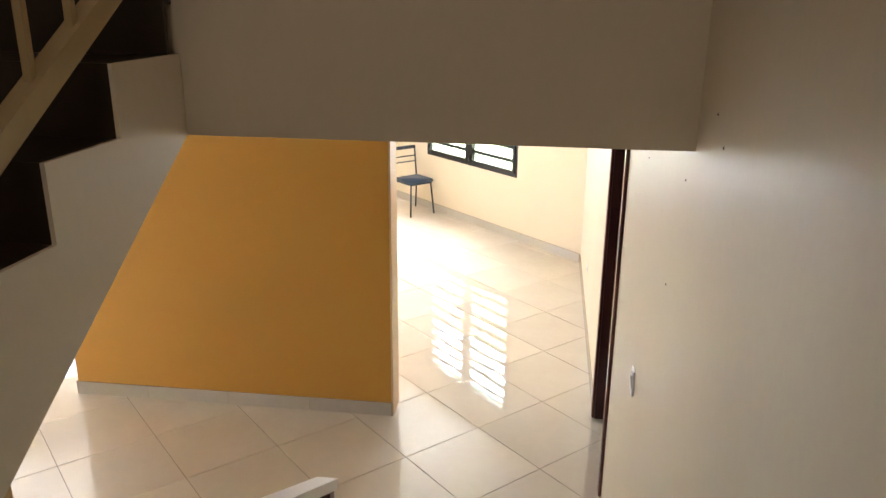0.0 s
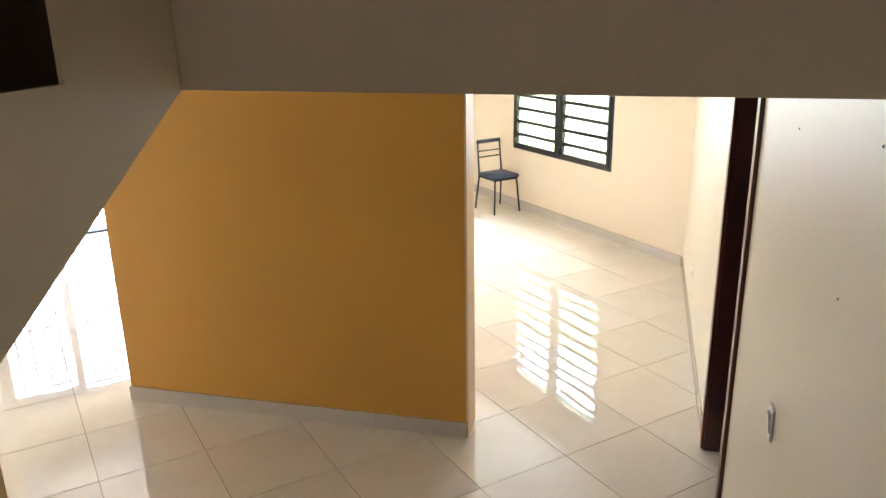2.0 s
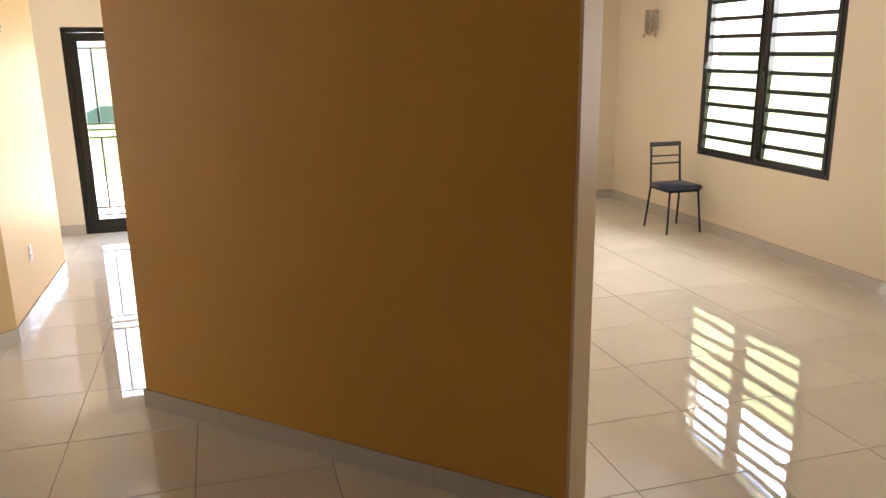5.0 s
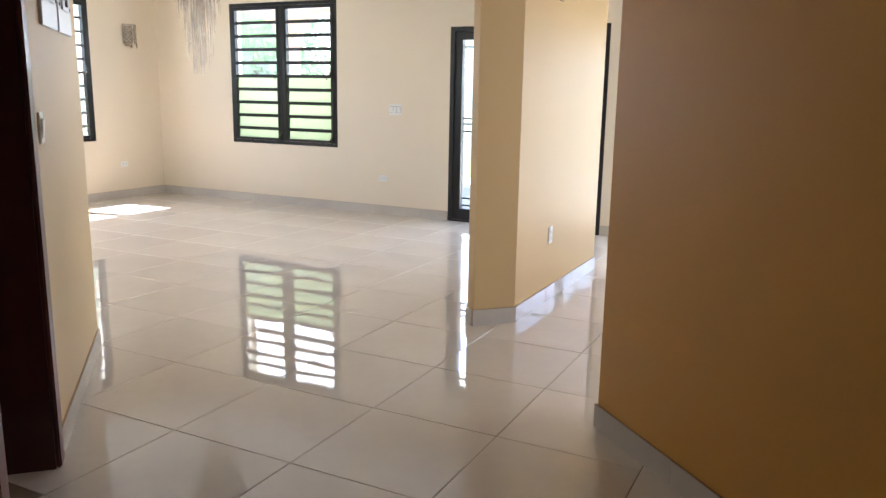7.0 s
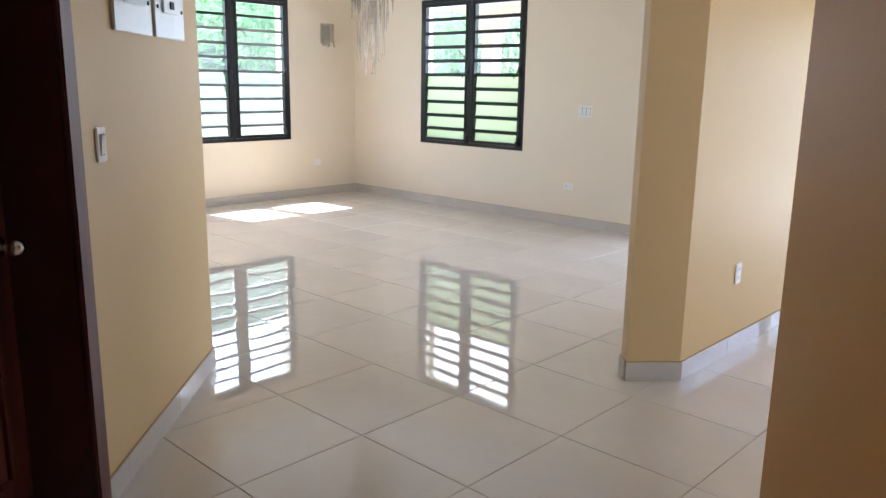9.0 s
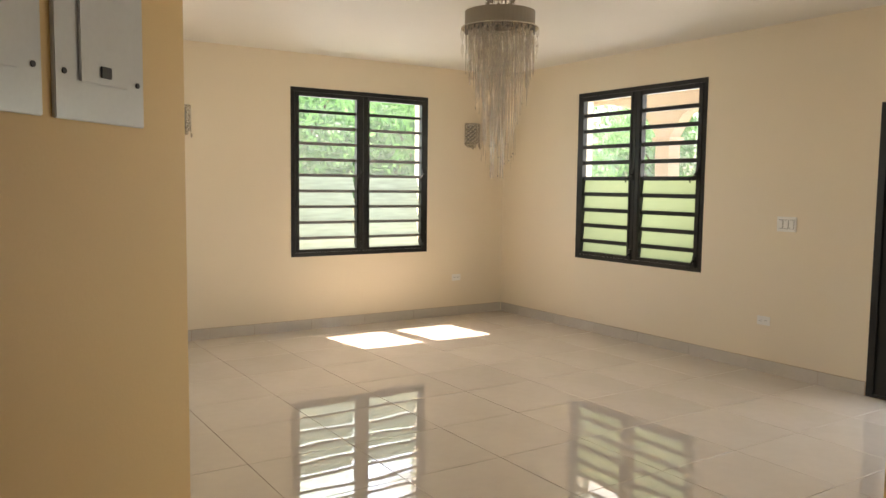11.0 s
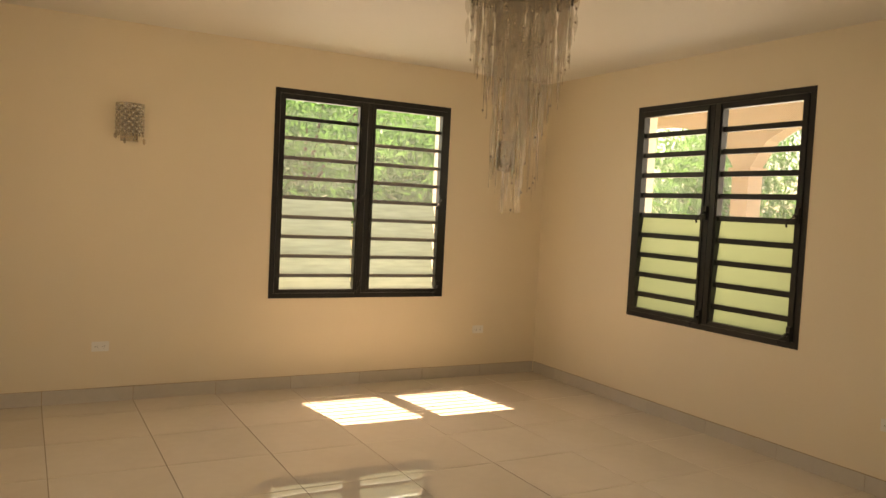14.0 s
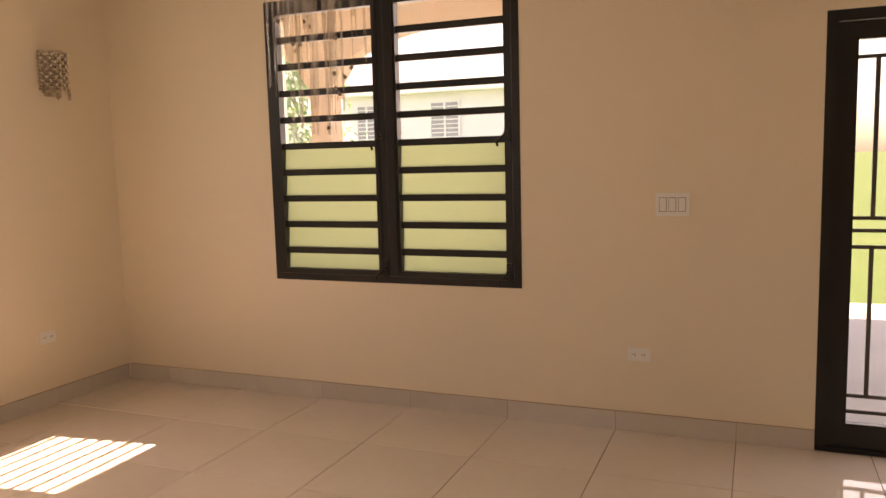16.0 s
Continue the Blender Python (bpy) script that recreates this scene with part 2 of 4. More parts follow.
def empty(name, m, label="", category="", group="", kind=""):
    ob = new(name)
    ob.empty_display_size = 0.1
    ob.matrix_basis = m
    return tagged(ob, label, category, group, kind)


def box(name, x0, x1, y0, y1, z0, z1, mat, parent=None, label="", bevel=0.0, m=None):
    bm = bmesh.new()
    add_box(bm, x0, x1, y0, y1, z0, z1)
    if bevel:
        soften(bm, bevel)
    return part(name, bm, mat, parent, label, m=m)


def along(p0, p1):
    """Frame whose x runs from p0 to p1 on the floor, y to its left, z up."""
    return pose(p0[0], p0[1], 0, 0, 0, math.degrees(math.atan2(p1[1] - p0[1], p1[0] - p0[0])))


def wall(name, p0, p1, z0, z1, mat, label, holes=(), thick=WALL_T):
    """A wall whose visible face runs p0 to p1, its thickness to the right of that line. holes: (a, b, low, high)."""
    length = math.dist(p0, p1)
    bm = bmesh.new()
    x = 0.0
    for a, b, low, high in sorted(holes):
        add_box(bm, x, a, -thick, 0, z0, z1)
        if low > z0:
            add_box(bm, a, b, -thick, 0, z0, low)
        if high < z1:
            add_box(bm, a, b, -thick, 0, high, z1)
        x = b
    add_box(bm, x, length, -thick, 0, z0, z1)
    ob = part(name, bm, mat, m=along(p0, p1))
    return tagged(ob, label, "wall", kind="structure")


# ---- walls ----
W_WIN = (2.186, 3.765, 0.738, 2.413)
N_WIN = (-5.096, -3.508, 0.738, 2.413)
E_WIN = (1.265, 3.065, 0.757, 2.457)
ND_A = (-2.045, -0.32, 0.0, 2.08)
ND_B = (0.005, 1.76, 0.0, 2.08)
wall("wall_west", (WX, NY + WALL_T), (WX, SY - WALL_T), 0, CEIL, M_CREAM, "smooth cream painted wall with one louvred window", thick=0.27,
     holes=[(NY + WALL_T - W_WIN[1], NY + WALL_T - W_WIN[0], W_WIN[2], W_WIN[3])]).matrix_basis = pose(WX, NY + WALL_T, 0, 0, 0, -90)
wall("wall_north", (EX, NY), (WX, NY), 0, CEIL, M_CREAM, "long cream painted wall with louvred window and two glazed doors",
     holes=[(EX - b, EX - a, lo, hi) for a, b, lo, hi in (N_WIN, ND_A, ND_B)])
bpy.data.objects["wall_north"].matrix_basis = pose(EX, NY, 0, 0, 0, 180)
wall("wall_east", (EX, 0.19), (EX, NY + WALL_T), 0, CEIL, M_CREAM, "cream painted wall with one louvred window", holes=[(E_WIN[0] - 0.19, E_WIN[1] - 0.19, E_WIN[2], E_WIN[3])])

CORNER = (-1.764, -0.018)
wall("wall_hall", sv(HALL_S, 1.60), CORNER, 0, CEIL, M_YELLOW, "yellow cream painted diagonal hall wall with a doorway", thick=0.17,
     holes=[(1.60 - 1.02, 1.60 - 0.21, 0, 2.10)])
bpy.data.objects["wall_hall"].matrix_basis = along(sv(HALL_S, 1.60), CORNER) @ Matrix.Diagonal((1, -1, 1, 1))
# Closing wall out of view; its hole is added for that window.
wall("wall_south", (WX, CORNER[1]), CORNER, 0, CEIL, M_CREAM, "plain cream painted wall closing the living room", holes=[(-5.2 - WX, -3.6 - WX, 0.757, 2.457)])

RIGHT_END = (EX, EX - RIGHT_V * R2)
wall("wall_stair_right", sv(-5.2, RIGHT_V), RIGHT_END, 0, UPPER, M_PALE, "tall pale glossy painted wall beside the stairs with a dark doorway",
     holes=[(5.2 + 0.25, 5.2 + 1.11, 0, 2.30)])
wall("wall_stair_back", sv(-5.2, RIGHT_V + WALL_T), sv(-5.2, 1.15), 0, UPPER, M_PALE, "plain painted wall behind the landing").matrix_basis = along(sv(-5.2, RIGHT_V + WALL_T), sv(-5.2, 1.15)) @ Matrix.Diagonal((1, -1, 1, 1))
wall("wall_stair_left", sv(-5.2, 1.20), sv(BEAM_S - 0.003, 1.20), 0, UPPER, M_PALE, "plain painted wall on the far side of the upper flight").matrix_basis = along(sv(-5.2, 1.20), sv(BEAM_S - 0.003, 1.20)) @ Matrix.Diagonal((1, -1, 1, 1))

# upper floor edge and beam across the stair opening
bm = bmesh.new()
add_box(bm, BEAM_S, HALL_S, -RIGHT_V, -1.60, SOFFIT, UPPER)
add_box(bm, BEAM_S, HALL_S, -1.60, -1.20, CEIL + 0.05, UPPER)
tagged(part("beam", bm, M_PALE, m=pose(0, 0, 0, 0, 0, 45)), "deep painted concrete beam and upper wall across the stairwell", "beam", kind="structure")
box("roof_slab", BEAM_S - 4.2, BEAM_S + 0.2, -4.6, -0.8, UPPER, UPPER + 0.15, M_CEIL, m=pose(0, 0, 0, 0, 0, 45))
tagged(bpy.data.objects["roof_slab"], "plain painted ceiling high over the stairwell", "ceiling", kind="structure")

# stub wall, set diagonally
STUB = ((0.924, 0.302), (2.612, -1.333))
m_stub = along(STUB[1], STUB[0])
stub_len = math.dist(*STUB)
stub = box("wall_stub", 0.012, stub_len - 0.012, -0.228, -0.012, 0, CEIL, M_ORANGE, m=m_stub)
tagged(stub, "free standing diagonal wall painted deep ochre orange", "wall", kind="structure")
cap = box("trim", -0.001, 0.012, -0.227, -0.013, 0.002, CEIL, M_PEACH, m=m_stub)
tagged(cap, "peach painted end face of the free standing orange wall", "wall", kind="structure")

# partition wall with its chamfered end
PY1 = 3.30
bm = bmesh.new()
outline = [(0.055, 1.555), (0.055, PY1), (-0.21, PY1), (-0.21, 1.43), (-0.135, 1.355)]
vs = [bm.verts.new((x, y, 0)) for x, y in outline]
f = bm.faces.new(vs)
ext = bmesh.ops.extrude_face_region(bm, geom=[f])
bmesh.ops.translate(bm, verts=[g for g in ext["geom"] if isinstance(g, bmesh.types.BMVert)], vec=(0, 0, CEIL))
tagged(part("wall_partition", bm, M_YELLOW), "short yellow cream partition wall with an angled end", "wall", kind="structure")

# ceiling and ground
bm = bmesh.new()
pts = [(WX - 0.2, NY + 0.2), (EX + 0.2, NY + 0.2), (EX + 0.2, EX + 0.2 - RIGHT_V * R2), sv(HALL_S, RIGHT_V), sv(HALL_S, 1.2), (CORNER[0], CORNER[1]), (CORNER[0], SY - 0.2), (WX - 0.2, SY - 0.2)]
f = bm.faces.new([bm.verts.new((x, y, CEIL)) for x, y in pts])
ext = bmesh.ops.extrude_face_region(bm, geom=[f])
bmesh.ops.translate(bm, verts=[g for g in ext["geom"] if isinstance(g, bmesh.types.BMVert)], vec=(0, 0, 0.15))
tagged(part("ceiling", bm, M_CEIL), "flat white painted ceiling of the ground floor rooms", "ceiling", kind="structure")
bm = bmesh.new()
add_box(bm, WX - 0.2, EX + 0.2, -8.5, NY + 0.2, -0.12, -0.003)
floor = tagged(part("floor", bm, M_GROUT), "polished pale porcelain tiled floor with thin brown joints", "floor", kind="structure")
bm = bmesh.new()
add_box(bm, -400, 400, -400, 400, -0.5, -0.16)
tagged(part("ground", bm, M_GRASS), "green lawn around the house", "ground", kind="structure")

# room behind the right doorway, under stairs, closed dark
wall("wall_back_room", sv(0.0, RIGHT_V + 1.4), sv(1.5, RIGHT_V + 1.4), 0, CEIL, M_CREAM, "plain wall behind the dark doorway", thick=0.1)

# ---- stairs ----
M45 = pose(0, 0, 0, 0, 0, 45)
stairs = empty("staircase", pose(*sv(DOWN_S, 3.5), 0, 0, 0, 45), "concrete staircase with dark brown treads and pale painted sides", "staircase", kind="structure")
inv = stairs.matrix_basis.inverted() @ M45


def stair_part(name, bm, mat, label=""):
    return part(name, bm, mat, stairs, label, m=inv)


bm = bmesh.new()
add_box(bm, -5.2, UP_S, -2.98, -1.2, LANDING - 0.16, LANDING)
add_box(bm, -5.2, DOWN_S, -RIGHT_V + 0.002, -2.98, LANDING - 0.16, LANDING)
stair_part("landing", bm, M_STEP)
for k in range(1, 7):
    bm = bmesh.new()
    s0 = DOWN_S + GO * (k - 1)
    add_box(bm, s0, s0 + GO + 0.0, -RIGHT_V + 0.002, -2.98, max(0.0, LANDING - RISE_DOWN * k - 0.34), LANDING - RISE_DOWN * k)
    stair_part("tread", bm, M_STEP)
for k in range(1, 9):
    bm = bmesh.new()
    s0, z = UP_S + GO_UP * (k - 1), LANDING + RISE_UP * k
    add_box(bm, s0, min(s0 + GO_UP + 0.03, BEAM_S - 0.004), -FACE_V + 0.012, -1.203, z - 0.05, z)
    add_box(bm, s0, s0 + 0.02, -FACE_V + 0.012, -1.203, z - RISE_UP, z - 0.05)
    stair_part("tread", bm, M_STEP, "dark brown tread with riser")
# waist slab with stepped side
prof = [(-3.46, LANDING - 0.10), (UP_S - 0.1, LANDING - 0.16), (UP_S - 0.1, LANDING), (UP_S, LANDING)]
for k in range(1, 8):
    s0, z = UP_S + GO_UP * (k - 1), LANDING + RISE_UP * k
    prof += [(s0, z), (s0 + GO_UP, z)]
prof += [(BEAM_S - 0.003, LANDING + RISE_UP * 7), (BEAM_S - 0.003, SOFFIT)]
bm = bmesh.new()
f = bm.faces.new([bm.verts.new((s, -FACE_V, z)) for s, z in prof])
ext = bmesh.ops.extrude_face_region(bm, geom=[f])
bmesh.ops.translate(bm, verts=[g for g in ext["geom"] if isinstance(g, bmesh.types.BMVert)], vec=(0, 0.012, 0))
stair_part("stringer", bm, M_PALE, "pale painted stepped side of the upper flight")
bm = bmesh.new()
under = [(-3.46, LANDING - 0.10), (-3.56, LANDING - 0.02), (BEAM_S - 0.003, SOFFIT + 0.14), (BEAM_S - 0.003, SOFFIT)]
f = bm.faces.new([bm.verts.new((s, -FACE_V + 0.012, z)) for s, z in under])
ext = bmesh.ops.extrude_face_region(bm, geom=[f])
bmesh.ops.translate(bm, verts=[g for g in ext["geom"] if isinstance(g, bmesh.types.BMVert)], vec=(0, FACE_V - 0.012 - 1.2, 0))
stair_part("waist_slab", bm, M_PALE)

rail = empty("upper_railing", pose(*sv(-2.6, 2.57), 2.2, 0, 0, 45), "beige painted metal railing along the upper flight", "railing")
inv_r = rail.matrix_basis.inverted() @ M45
SL = 0.62


def rail_z(s):
    return 2.505 + SL * (s + 2.26)


bm = bmesh.new()
d = Vector((1, 0, SL)).normalized()
vs = add_box(bm, -0.5, 0.5, -0.025, 0.025, -0.03, 0.03)
bmesh.ops.transform(bm, matrix=Matrix.Translation((-2.62, -2.62, rail_z(-2.62))) @ Matrix.Rotation(-math.atan(SL), 4, "Y") @ Matrix.Diagonal((2.35, 1, 1, 1)), verts=vs)
part("bottom_rail", bm, M_RAIL, rail, m=inv_r)
bm = bmesh.new()
vs = add_box(bm, -0.5, 0.5, -0.03, 0.03, -0.025, 0.025)
bmesh.ops.transform(bm, matrix=Matrix.Translation((-2.62, -2.62, rail_z(-2.62) + 0.85)) @ Matrix.Rotation(-math.atan(SL), 4, "Y") @ Matrix.Diagonal((2.35, 1, 1, 1)), verts=vs)
part("handrail", bm, M_RAIL, rail, m=inv_r)
s = -3.41
while s < -1.6:
    box("baluster", s - 0.010, s + 0.010, -2.630, -2.610, rail_z(s) + 0.02, rail_z(s) + 0.84, M_RAIL, rail, m=inv_r)
    s += 0.18

rail2 = empty("lower_railing", pose(*sv(-1.36, 3.01), 0, 0, 0, 45), "painted railing with flat top at the foot of the lower flight", "railing")
inv_r2 = rail2.matrix_basis.inverted() @ M45
bm = bmesh.new()
vs = add_box(bm, -0.5, 0.5, -0.04, 0.04, -0.02, 0.02)
bmesh.ops.transform(bm, matrix=Matrix.Translation((-2.28, -3.01, 1.05 + 0.92 * 0.545)) @ Matrix.Rotation(math.atan(0.545), 4, "Y") @ Matrix.Diagonal((2.1, 1, 1, 1)), verts=vs)
part("handrail", bm, M_PLASTIC, rail2, "pale flat handrail", m=inv_r2)
box("newel", -1.41, -1.36, -3.035, -2.985, 0.0, 1.04, M_FRAMEWOOD, rail2, m=inv_r2)
s = -1.6
while s > -3.2:
    z0 = LANDING - RISE_DOWN * (math.floor((s - DOWN_S) / GO) + 1)
    box("baluster", s - 0.011, s + 0.011, -3.021, -2.999, z0, 1.03 + 0.545 * (-1.36 - s), M_FRAMEWOOD, rail2, m=inv_r2)
    s -= 0.16


# ---- windows ----
def louvre_window(name, m, width, height, label, bar_mat=None, tilt=7, low_mat=None, bar_depth=0.03, high_mat=M_GLASS):
    """x along the wall, y into the room, origin at the lower left corner of the opening."""
    w = empty(name, m, label, "window", kind="structure")
    f, dp = 0.040, 0.05
    bm = bmesh.new()
    add_box(bm, 0, width, -dp, 0.004, 0, f)
    add_box(bm, 0, width, -dp, 0.004, height - f, height)
    add_box(bm, 0, f, -dp, 0.004, f, height - f)
    add_box(bm, width - f, width, -dp, 0.004, f, height - f)
    part("window_frame", bm, M_BLACK, w)
    half = (width - 2 * f) / 2
    rows = 10
    bar_h = 0.030 if bar_mat else 0.038
    for side in (0, 1):
        x0 = f + 0.003 + side * half
        x1 = x0 + half - 0.006
        left, right = (0.040, 0.070) if side == 0 else (0.070, 0.040)
        z0, z1 = f + 0.003, height - f - 0.003
        bm = bmesh.new()
        add_box(bm, x0, x0 + left, -dp + 0.006, 0.012, z0, z1)
        add_box(bm, x1 - right, x1, -dp + 0.006, 0.012, z0, z1)
        add_box(bm, x0 + left, x1 - right, -dp + 0.006, 0.012, z0, z0 + 0.03)
        add_box(bm, x0 + left, x1 - right, -dp + 0.006, 0.012, z1 - 0.042, z1)
        inner = x1 - right + 0.016 if side == 0 else x0 + left - 0.028
        add_box(bm, inner, inner + 0.012, 0.012, 0.020, z0 + 0.01, z1 - 0.01)
        sash = part("sash", bm, M_BLACK, w)
        a, b = z0 + 0.03, z1 - 0.042
        pitch = (b - a) * 0.104
        for r in range(rows):
            zc = a + (b - a) * 0.073 + pitch * (r - 1) if r else a
            top = min(b, a + (b - a) * 0.073 + pitch * r)
            if r:
                bm = bmesh.new()
                add_box(bm, x0 + left, x1 - right, -0.021 - bar_depth / 2, -0.021 + bar_depth / 2, zc - 0.5 * bar_h, zc + 0.5 * bar_h)
                part("louvre_bar", bm, M_BLACK if r == rows - 1 or not bar_mat else bar_mat, sash)
            bm = bmesh.new()
            vs = add_box(bm, x0 + left + 0.001, x1 - right - 0.001, -0.003, 0.003, 0, top - zc + (0.012 if r < rows - 1 else 0.0))
            bmesh.ops.transform(bm, matrix=Matrix.Translation((0, -0.024, zc - 0.004)) @ Matrix.Rotation(radians(tilt), 4, "X"), verts=vs)
            pane = part("pane", bm, (low_mat or M_FROST) if r < rows / 2 else high_mat, sash)
            pane.visible_shadow = False
        for zz in (0.09, (b + a) / 2 + 0.02):
            bm = bmesh.new()
            add_box(bm, x1 - 0.036, x1 - 0.008, 0.012, 0.026, zz - 0.05, zz + 0.05)
            add_rod(bm, (x1 - 0.022, 0.026, zz), (x1 - 0.022, 0.048, zz), 0.012)
            add_rod(bm, (x1 - 0.022, 0.044, zz), (x1 - 0.075, 0.05, zz - 0.05), 0.006)
            add_rod(bm, (x1 - 0.075, 0.05, zz - 0.05), (x1 - 0.068, 0.05, zz - 0.075), 0.007)
            part("louvre_handle", bm, M_BLACK, sash)
    return w


louvre_window("window_1", pose(WX, W_WIN[0], W_WIN[2]) @ pose(0, 0, 0, 0, 0, 90) @ Matrix.Diagonal((1, -1, 1, 1)), W_WIN[1] - W_WIN[0], W_WIN[3] - W_WIN[2], "two leaf dark louvre window with clear upper and frosted lower blades", M_SUNLITBAR, 24, M_STREAK, 0.008, M_HAZY)
louvre_window("window_2", pose(N_WIN[0], NY, N_WIN[2]) @ Matrix.Diagonal((1, -1, 1, 1)), N_WIN[1] - N_WIN[0], N_WIN[3] - N_WIN[2], "two leaf dark louvre window facing the arcaded porch", high_mat=M_HAZY)
louvre_window("window_3", pose(EX, E_WIN[0], E_WIN[2]) @ pose(0, 0, 0, 0, 0, 90), E_WIN[1] - E_WIN[0], E_WIN[3] - E_WIN[2], "two leaf dark louvre window above the black chair")

# Unseen window, added to go with the south fill lamp.
louvre_window("added_window", pose(-5.2, CORNER[1], 0.757), 1.6, 1.7, "unseen two leaf dark louvre window added in the south wall")

# ---- glazed doors with iron grilles ----
def glazed_door(name, x0, width, height, open_leaf, label):
    d = empty(name, pose(x0, NY, 0), label, "door", kind="structure")
    f = 0.05
    bm = bmesh.new()
    add_box(bm, 0, f, 0.0, 0.12, 0, height)
    add_box(bm, width - f, width, 0.0, 0.12, 0, height)
    add_box(bm, f, width - f, 0.0, 0.12, height - f, height)
    add_box(bm, f, width - f, 0.0, 0.12, 0, 0.02)
    part("door_frame", bm, M_BLACK, d)
    leaf_w = (width - 2 * f) / 2 + 0.02
    spots = [f] if open_leaf else [f, width - f - leaf_w]
    for i, xa in enumerate(spots):
        y0 = 0.02 + 0.045 * i
        bm = bmesh.new()
        sb = 0.085
        add_box(bm, xa, xa + sb, y0, y0 + 0.04, 0.022, height - f - 0.003)
        add_box(bm, xa + leaf_w - sb, xa + leaf_w, y0, y0 + 0.04, 0.022, height - f - 0.003)
        add_box(bm, xa + sb, xa + leaf_w - sb, y0, y0 + 0.04, 0.022, 0.14)
        add_box(bm, xa + sb, xa + leaf_w - sb, y0, y0 + 0.04, height - f - 0.085, height - f - 0.003)
        leaf = part("door_leaf", bm, M_BLACK, d)
        p = box("pane", xa + sb, xa + leaf_w - sb, y0 + 0.017, y0 + 0.023, 0.14, height - f - 0.085, M_GLASS, leaf)
        p.visible_shadow = False
        box("lock", xa + leaf_w - 0.06, xa + leaf_w - 0.03, y0 - 0.02, y0, 0.95, 1.12, M_BLACK, leaf)
    grille = empty("grille", pose(0, 0.16, 0), "")
    grille.parent = d
    for z in (0.16, 0.24, 0.98, 1.06, 1.12, height - 0.2, height - 0.1):
        box("grille_bar", 0.03, width - 0.03, -0.006, 0.006, z - 0.009, z + 0.009, M_IRON, grille)
    for x in (0.075, width - 0.075):
        box("grille_post", x - 0.013, x + 0.013, 0.006, 0.030, 0.02, height - 0.03, M_IRON, grille)
    n = round((width - 0.15) / 0.165)
    for k in range(1, n):
        x = 0.075 + (width - 0.15) * k / n
        for za, zb in ((0.241, 0.979), (1.121, height - 0.201)):
            box("grille_bar", x - 0.010, x + 0.010, -0.008, 0.008, za, zb, M_IRON, grille)
    return d


glazed_door("door_1", ND_A[0], ND_A[1] - ND_A[0], ND_A[3], False, "dark framed sliding glass door with an iron grille outside")
glazed_door("door_2", ND_B[0], ND_B[1] - ND_B[0], ND_B[3], True, "dark framed sliding glass door slid open before an iron grille")


# ---- wooden doors ----
def wood_door(name, m, width, height, depth, label, mirror=1, leaf_mat=None, has_knob=True):
    """x along the wall, y out of the wall towards the hall, origin at the floor at one jamb."""
    d = empty(name, m, label, "door", kind="structure")
    c = 0.065
    bm = bmesh.new()
    add_box(bm, -c, 0.022, 0.0, 0.018, 0, height + c)
    soften(bm, 0.006)
    part("casing", bm, M_WOOD, d)
    bm = bmesh.new()
    add_box(bm, width - 0.022, width + c, 0.0, 0.018, 0, height + c)
    soften(bm, 0.006)
    part("casing", bm, M_WOOD, d)
    bm = bmesh.new()
    add_box(bm, 0.024, width - 0.024, 0.0, 0.018, height - 0.022, height + c)
    soften(bm, 0.006)
    part("casing", bm, M_WOOD, d)
    bm = bmesh.new()
    add_box(bm, 0, 0.025, -depth - 0.05, -0.001, 0, height)
    add_box(bm, width - 0.025, width, -depth - 0.05, -0.001, 0, height)
    add_box(bm, 0.025, width - 0.025, -depth - 0.05, -0.001, height - 0.025, height)
    part("jamb", bm, M_FRAMEWOOD, d)
    y1 = -depth
    bm = bmesh.new()
    a, b = 0.03, width - 0.03
    st = 0.11
    add_box(bm, a, a + st, y1 - 0.04, y1, 0.008, height - 0.03)
    add_box(bm, b - st, b, y1 - 0.04, y1, 0.008, height - 0.03)
    for z0, z1 in ((0.008, 0.22), (0.86, 1.0), (height - 0.15, height - 0.03)):
        add_box(bm, a + st, b - st, y1 - 0.04, y1, z0, z1)
    leaf_mat = leaf_mat or M_WOOD
    leaf = part("door_leaf", bm, leaf_mat, d)
    for z0, z1 in ((0.22, 0.86), (1.0, height - 0.15)):
        bm = bmesh.new()
        add_box(bm, a + st, b - st, y1 - 0.03, y1 - 0.012, z0, z1)
        add_box(bm, a + st + 0.05, b - st - 0.05, y1 - 0.03, y1 - 0.004, z0 + 0.05, z1 - 0.05)
        soften(bm, 0.004)
        part("door_panel", bm, leaf_mat, leaf)
    if not has_knob:
        return d
    kx = a + 0.06 if mirror > 0 else b - 0.06
    bm = bmesh.new()
    add_rod(bm, (kx, y1, 0.96), (kx, y1 + 0.012, 0.96), 0.032, 20)
    add_rod(bm, (kx, y1 + 0.012, 0.96), (kx, y1 + 0.04, 0.96), 0.012, 12)
    q = bmesh.ops.create_uvsphere(bm, u_segments=16, v_segments=10, radius=0.028)
    bmesh.ops.translate(bm, verts=q["verts"], vec=(kx, y1 + 0.058, 0.96))
    part("knob", bm, M_CHROME, leaf, "round steel knob", smooth=True)
    return d


# hall doorway: x runs from the corner side back towards the stairs
hall_m = along(sv(HALL_S, 0.21), sv(HALL_S, 1.02)) @ Matrix.Diagonal((1, 1, 1, 1))
wood_door("door_3", hall_m, 0.81, 2.10, 0.20, "closed dark red mahogany panel door with round knob and casing", 1)
right_m = along(sv(0.25, RIGHT_V), sv(1.11, RIGHT_V))
wood_door("door_4", right_m, 0.86, 2.30, 0.10, "closed very dark wooden door in the stairwell wall", -1, M_DARKDOOR, False)


